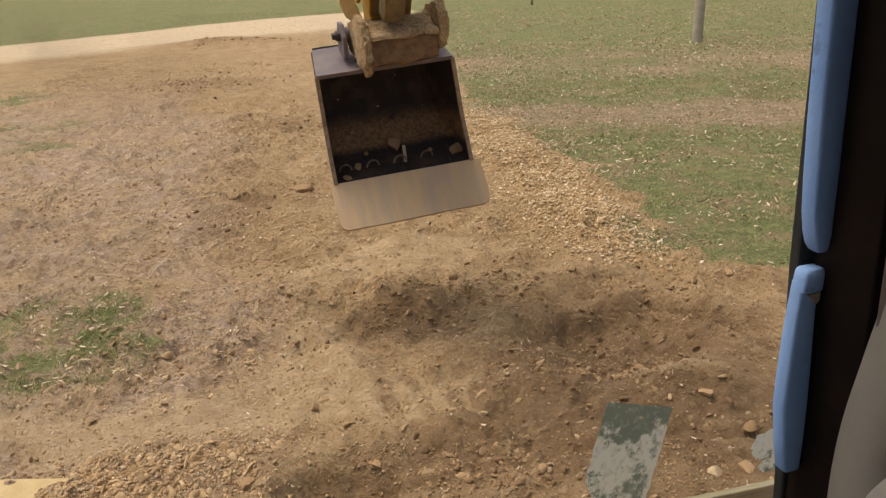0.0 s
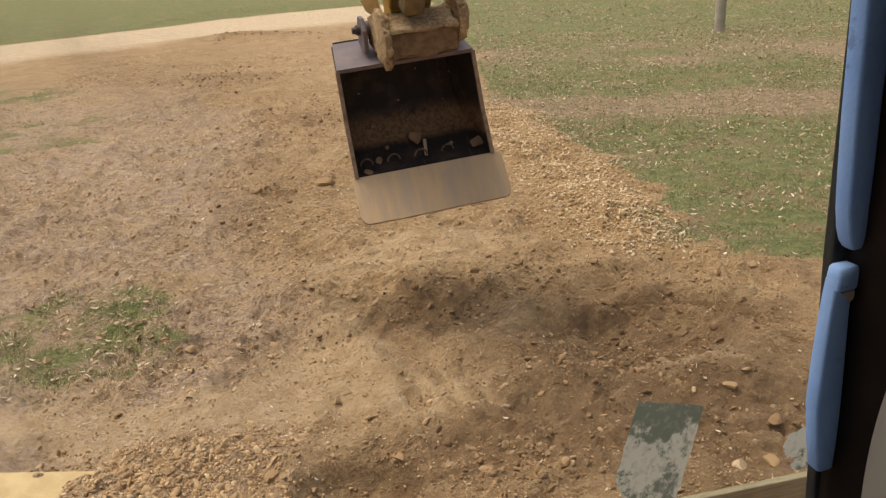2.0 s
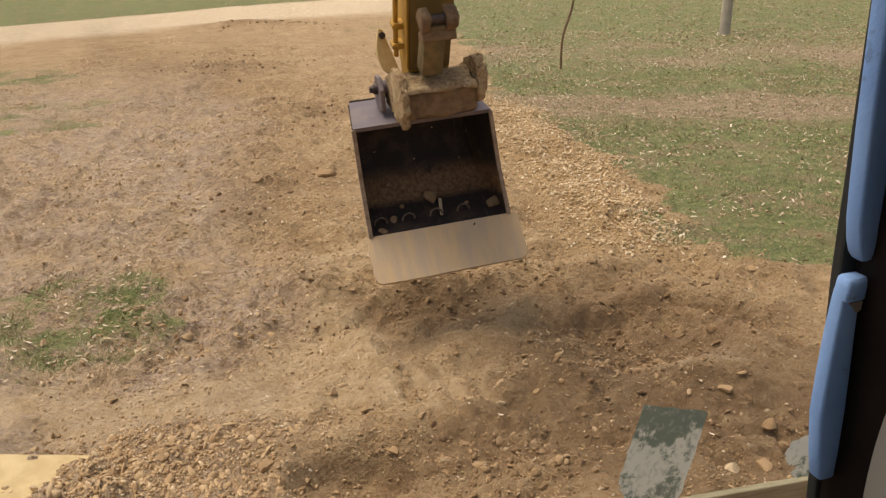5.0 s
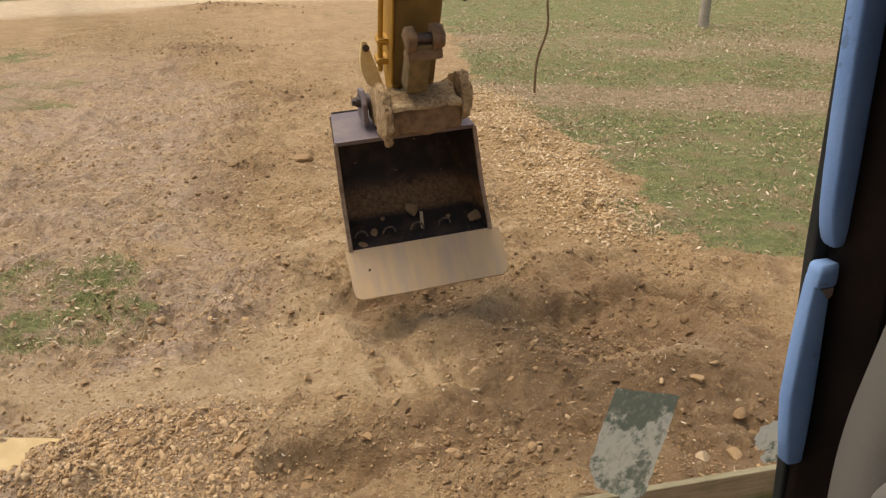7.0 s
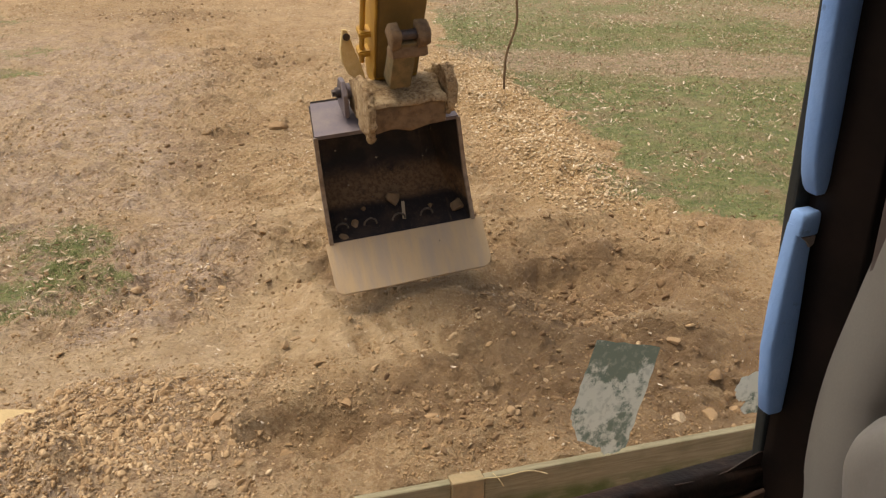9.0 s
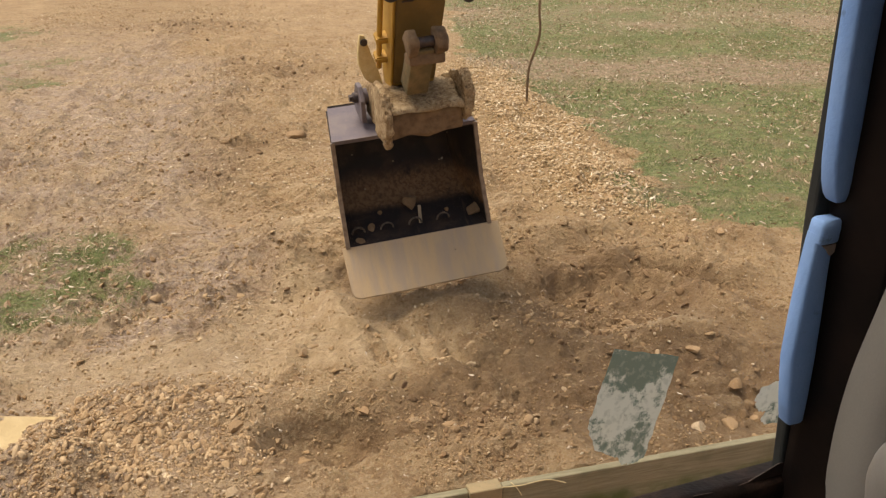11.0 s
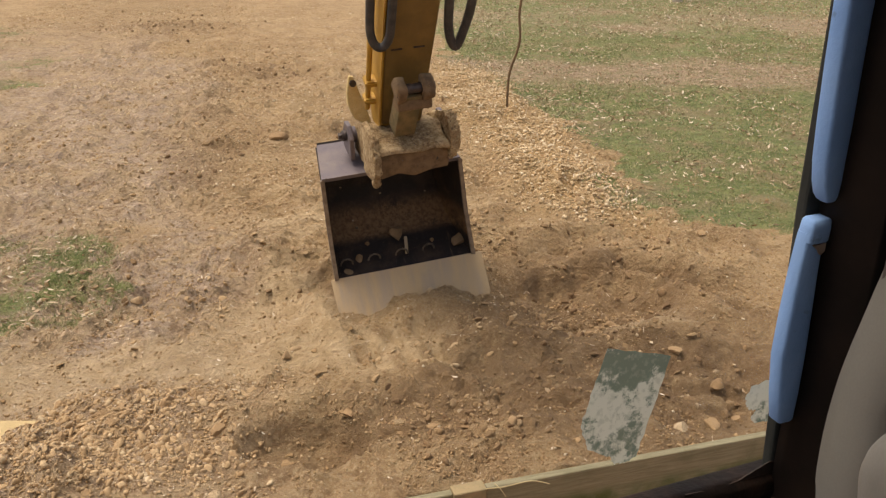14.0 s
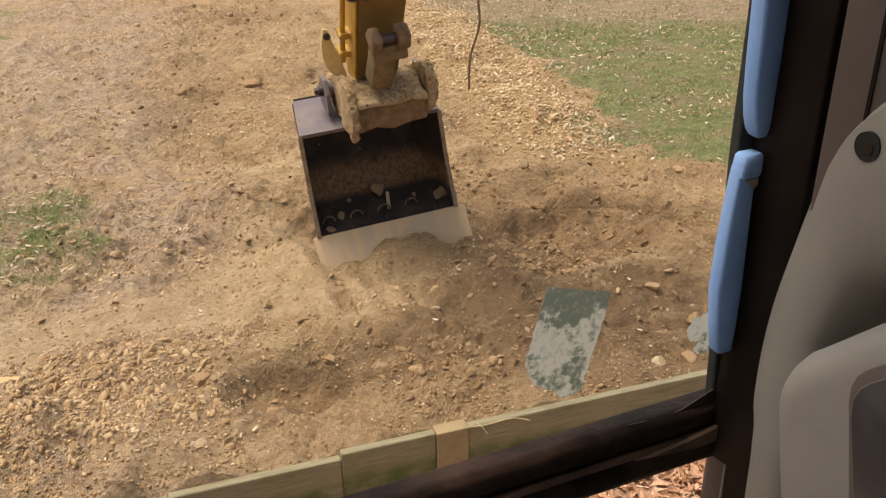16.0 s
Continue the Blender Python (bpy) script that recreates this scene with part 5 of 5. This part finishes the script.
lay("brow_clods", 900, (-1.2, 2.0, 5.2, 6.8), lambda x, y: np.exp(-((y - np.interp(x, *BROW) + 0.05) / 0.22) ** 2) * (0.3 + 0.7 * (lattice(x, y, 0.3, 66) > 0)), 0.006, 0.034, 2.6, round_, DARKCLOD, "brown clods along the broken edge of the bench", "clods", tilt=0.9, sink=0.4, seed=41, near=False, stretch=(0.5, 1.4))
lay("bench_stones", 1500, (-2.0, 1.6, 4.2, 8.6), lambda x, y: bare(x, y) * (lattice(x, y, 0.45, 67) > 0.05), 0.005, 0.026, 3.0, round_, RUBBLE, "small tan stones pressed into the scraped earth", "stones", tilt=0.9, sink=0.5, seed=42, near=False, stretch=(0.5, 1.4))
lay("edge_stones", 260, (-3.2, -1.0, 4.6, 6.4), lambda x, y: bump(x, y, -1.9, 5.2, 0.5, 0.35, 40), 0.008, 0.03, 2.4, round_, RUBBLE, "stones along the edge of the grass patch", "stones", tilt=0.9, sink=0.4, seed=8, near=False, stretch=(0.5, 1.4))
lay("drive_gravel", 2500, (-16, 8, 15, 37), lambda x, y: np.maximum(road_mask(x, y), 0.25 * bare(x, y)), 0.006, 0.022, 2.0, small, PEBBLE, "pale gravel of the drive", "gravel", seed=9, near=False)
lay("fallen_leaves", 27000, (0.2, 10, 6.4, 24), lambda x, y: grass_mask(x, y) * (0.25 + 0.75 * (lattice(x, y, 0.8, 15) > -0.2)), 0.010, 0.036, 1.5, leaves, LEAF, "dry pale oak leaves lying on the lawn", "leaves", 0.45, -0.6, 10, near=False)
lay("leaf_bits", 9500, (-8, 4, 3.2, 16), lambda x, y: bare(x, y) * np.where(x < -0.8, 1.0, 0.2) * np.where(y < 5.0, 0.35, 1.0), 0.006, 0.020, 1.6, leaves, LEAF, "pale bits of leaf and straw on the bare earth", "leaf bits", 0.35, 0.3, 12)
lay("chips", 13000, (-8.5, 1.0, 7, 19), lambda x, y: bare(x, y) * (0.3 + 0.7 * (lattice(x, y, 0.9, 23) > -0.1)), 0.007, 0.021, 1.6, leaves, LEAF, "pale chips and leaf bits on the trodden earth", "leaf bits", 0.35, -0.1, 36, near=False)
lay("far_dark_clods", 3200, (-7.5, 1.0, 8, 28), lambda x, y: np.clip(sum(bump(x, y, cx, cy, rx, ry) for cx, cy, rx, ry in ((-4.9, 18.0, 1.1, 1.0), (-2.5, 13.2, 1.0, 0.9), (-2.3, 8.6, 0.6, 0.8), (-6.6, 26.5, 1.7, 0.9), (-0.2, 11.0, 0.8, 1.0))), 0, 1), 0.008, 0.055, 2.4, small, DARKCLOD, "dark clods turned up on the trodden earth", "clods", tilt=0.9, sink=0.35, seed=43, near=False, stretch=(0.5, 1.4))
lay("pale_grit", 16000, (-9, 1.2, 7.5, 24), lambda x, y: bare(x, y) * np.clip(0.25 + 1.1 * lattice(x, y, 1.2, 48), 0, 1), 0.005, 0.022, 2.0, small, PEBBLE, "pale grit on the trodden earth", "gravel", sink=0.3, seed=44, near=False)
lay("far_leaves", 9000, (-3, 16, 17, 36), lambda x, y: grass_mask(x, y) * (0.3 + 0.7 * (lattice(x, y, 1.2, 49) > -0.2)), 0.018, 0.05, 1.4, leaves, LEAF, "dry leaves on the far lawn", "leaves", 0.45, -0.6, 45, near=False)
lay("straw_bits", 900, (-8, 4, 4.6, 14), bare, 0.02, 0.05, 2.0, [(leaf2_v * (1, 0.14, 0.4), leaf_f)], LEAF, "short pale straws on the bare earth", "straw", 0.2, -0.1, 37)
lay("patch_leaves", 900, (-4.2, -1.9, 4.6, 6.6), lambda x, y: 0.3 + 0.7 * grass_mask(x, y), 0.009, 0.034, 1.4, leaves, LEAF, "dry leaves on the grass patch", "leaves", 0.45, -0.4, 13, near=False)


def sward(name, n, area, seed, hi, label):
    x, y = spots(n, *area, lambda x, y: grass_mask(x, y) * (1 - 0.75 * worn_mask(x, y)) * (0.2 + 0.8 * (lattice(x, y, 0.35, 17) > -0.15)), False)
    size = hi * (0.4 + 0.6 * np.random.RandomState(seed).rand(len(x)))
    return scatter(name, [(blade_v, blade_f), (blade_v * (1.2, -1.6, 0.7), blade_f), (blade_v * (1, 2.2, 0.5), blade_f)], x, y, land(x, y) - 0.004, size, 0.25, seed, BLADE, label, "grass")


sward("lawn_grass", 70000, (0.3, 8, 6.3, 17), 14, 0.055, "short green and straw-coloured lawn grass")
sward("patch_grass", 12000, (-4.2, -1.9, 4.5, 6.8), 15, 0.05, "patch of trampled green grass")
sward("far_grass", 34000, (-12, 14, 13, 40), 16, 0.085, "thin lawn grass beyond the worn tracks")

# leaf litter on the low side
lx, ly = rs.normal(1.65, 0.75, 13000), rs.normal(2.8, 0.6, 13000)
ok = yard(lx, ly)[1] < -0.06
lx, ly = lx[ok], ly[ok]
lsz = 0.03 + 0.04 * rs.rand(len(lx))
scatter("leaf_litter", leaves, lx, ly, land(lx, ly) + 0.03 * rs.rand(len(lx)), lsz, 0.5, 21, LITTER, "deep brown leaf litter below the boards", "leaf litter", (0.8, 1.2))

# single stones that stand out
STONE = Mat("single_stones", 0.9)
s_n = STONE.noise(40, 6, 0.7)
s_base = STONE.ramp(STONE.own(), [(0.0, (0.28, 0.178, 0.088)), (0.6, (0.37, 0.245, 0.128)), (0.9, (0.45, 0.32, 0.182)), (1.0, (0.58, 0.46, 0.30))])
STONE.bump(s_n, 0.6, 0.01)
STONE_M = STONE.color(STONE.mix(STONE.step(s_n, 0.45, 0.62, 0.6), s_base, (0.36, 0.235, 0.12)))
DAMP = Mat("soil_stained_stones", 0.92)
d_n = DAMP.noise(40, 6, 0.7)
d_base = DAMP.ramp(DAMP.own(), [(0.0, (0.20, 0.122, 0.06)), (0.6, (0.29, 0.188, 0.095)), (0.88, (0.38, 0.262, 0.14)), (1.0, (0.58, 0.46, 0.31))])
DAMP.bump(d_n, 0.7, 0.012)
DAMP_STONE = DAMP.color(DAMP.mix(DAMP.step(d_n, 0.45, 0.62, 0.6), d_base, (0.25, 0.155, 0.078)))
for k, (x, y, r, fl, st) in enumerate((
        (-1.60, 9.18, 0.115, 0.85, 1.4), (1.74, 5.92, 0.10, 0.9, 1.3), (0.13, 4.07, 0.052, 0.9, 0.8), (1.03, 4.95, 0.07, 0.7, 1.1), (1.85, 6.85, 0.07, 0.7, 1.2),
        (-1.96, 5.32, 0.055, 0.8, 1.2), (-2.15, 5.9, 0.05, 0.9, 0.8), (-1.96, 4.0, 0.05, 0.9, 0.8), (0.0, 3.8, 0.035, 0.6, 2.6), (1.31, 3.82, 0.065, 0.7, 1.2),
        (0.12, 5.57, 0.055, 0.9, 1.0), (-1.06, 3.73, 0.065, 0.9, 0.9), (-1.36, 3.9, 0.06, 0.8, 1.0), (1.3, 7.0, 0.06, 0.8, 1.1), (1.42, 7.05, 0.05, 0.8, 1.3),
        (-0.85, 4.56, 0.045, 0.8, 0.9), (-0.80, 4.66, 0.035, 0.6, 1.5), (1.62, 4.23, 0.06, 0.8, 1.1), (1.47, 4.54, 0.055, 0.7, 1.3), (1.22, 3.84, 0.028, 0.9, 0.9),
        (0.42, 3.78, 0.035, 0.8, 1.0), (-0.42, 3.9, 0.05, 0.5, 1.4), (-0.15, 3.72, 0.035, 0.8, 1.0), (1.18, 4.98, 0.05, 0.7, 1.2), (0.95, 5.15, 0.03, 1.0, 0.8),
        (1.48, 3.86, 0.06, 0.8, 1.2), (1.66, 3.98, 0.05, 0.8, 1.0), (2.2, 6.5, 0.06, 0.7, 1.2), (-2.75, 7.35, 0.05, 0.8, 1.0), (-1.75, 6.7, 0.06, 0.7, 1.2))):
    r *= 0.78
    b = lump(r, k + 50, fl)
    ob = part("stone", b, STONE_M, smooth=True)
    ob.matrix_basis = pose(x, y, land_at(x, y) + r * fl * 0.12, 0, 0, 47 * k) @ Matrix.Diagonal((st, 1, 1, 1))
    tagged(ob, "pale tan stone lying on the dug earth" if r < 0.048 else "large brown stone half sunk in the earth", "stone", "loose stones")

def loose_stones(n, cx, cy, rx, ry, lo, hi, seed, label, material=STONE_M):
    """Single stones round a spot, on shared meshes."""
    r = random.Random(seed)
    meshes = []
    for k in range(6):
        me = bpy.data.meshes.new("stone")
        b = lump(1.0, seed * 7 + k, 0.72)
        b.to_mesh(me)
        b.free()
        me.materials.append(material)
        meshes.append(me)
    for k in range(n):
        x, y = r.gauss(cx, rx), r.gauss(cy, ry)
        if yard(x, y)[1] < 0.08:
            continue
        size = 0.82 * (lo + (hi - lo) * r.random() ** 2)
        ob = new("stone", meshes[k % 6])
        ob.matrix_basis = pose(x, y, land_at(x, y) - 0.10 * size, r.uniform(-25, 25), r.uniform(-25, 25), r.uniform(0, 360)) @ Matrix.Diagonal((size * r.uniform(0.8, 1.4), size, size * r.uniform(0.7, 1.1), 1))
        tagged(ob, label, "stone", "loose stones")


loose_stones(80, -1.55, 3.65, 0.34, 0.2, 0.022, 0.055, 3, "broken dusty clod in the heap behind the board")
loose_stones(40, 0.15, 3.85, 0.32, 0.15, 0.02, 0.042, 4, "tan stone in the near hollow", DAMP_STONE)
loose_stones(36, 1.0, 5.1, 0.2, 0.16, 0.02, 0.045, 5, "brown stone in the dug pit", DAMP_STONE)
loose_stones(34, 1.45, 4.15, 0.3, 0.25, 0.02, 0.055, 6, "brown stone on the small earth heap", DAMP_STONE)
loose_stones(30, -1.95, 5.2, 0.25, 0.16, 0.02, 0.04, 7, "tan stone beside the grass patch")
loose_stones(40, 1.3, 7.3, 0.22, 0.5, 0.02, 0.045, 8, "pale stone at the edge of the gravel")
loose_stones(40, -0.6, 6.2, 1.0, 1.2, 0.015, 0.04, 9, "small tan stone on the dug earth")

# ---- things that move ----
BUCKET = [
    (0, 5.377, 0.890, 0.00, -0.010),
    (0.5, 5.384, 0.886, 0.38, -0.008),
    (1, 5.384, 0.888, -0.26, -0.012),
    (1.5, 5.373, 0.889, -0.42, -0.011),
    (2, 5.377, 0.889, -0.27, -0.010),
    (2.5, 5.373, 0.886, -0.92, -0.011),
    (3, 5.325, 0.820, -2.03, -0.002),
    (3.5, 5.281, 0.757, -3.40, -0.003),
    (4, 5.230, 0.698, -4.34, 0.001),
    (6.3, 5.021, 0.351, -3.47, 0.004),
    (7, 5.015, 0.350, -2.73, 0.005),
    (7.5, 4.933, 0.286, -2.02, 0.007),
    (8, 4.853, 0.190, -1.12, 0.003),
    (8.5, 4.860, 0.191, -0.09, 0.004),
    (8.7, 4.882, 0.205, 0.12, 0.001),
    (10.8, 4.910, 0.232, 1.22, -0.003),
    (11.5, 4.923, 0.228, 1.97, -0.005),
    (12, 4.923, 0.234, 1.83, -0.003),
    (12.5, 4.969, 0.251, 2.13, -0.003),
    (13, 4.979, 0.242, 2.43, -0.002),
    (13.5, 4.976, 0.240, 2.63, 0.000),
    (14, 5.016, -0.024, 2.28, 0.043),
    (14.5, 5.015, -0.025, 1.89, 0.051),
    (15, 5.009, -0.029, 1.56, 0.049),
    (15.5, 4.922, -0.062, 1.31, 0.044),
    (16, 4.927, -0.062, 1.13, 0.047),
]
WIRE = [
    (0, 0.557, 5.780, 2.215), (2.6, 0.557, 5.780, 2.215), (4, 0.567, 5.723, 1.940), (7, 0.517, 5.448, 1.573), (8, 0.461, 5.266, 1.470),
    (11, 0.496, 5.249, 1.390), (12.5, 0.536, 5.307, 1.371), (13.5, 0.537, 5.303, 1.392), (14.5, 0.429, 5.318, 1.275), (16, 0.412, 5.244, 1.107),
]


def aim(l, u, w, tilt):
    c, s = math.cos(radians(AIM)), math.sin(radians(AIM))
    return pose(l * c - u * s, l * s + u * c, w, tilt, LEAN, AIM)


def motions():
    for thing in (bucket, coupler, link, stick):
        walk(thing, [(t, aim(SIDE + d, u, w, a)) for t, u, w, a, d in BUCKET])
    walk(wire, [(t, pose(x, y, z, 0, 0, 0)) for t, x, y, z in WIRE])


motions()
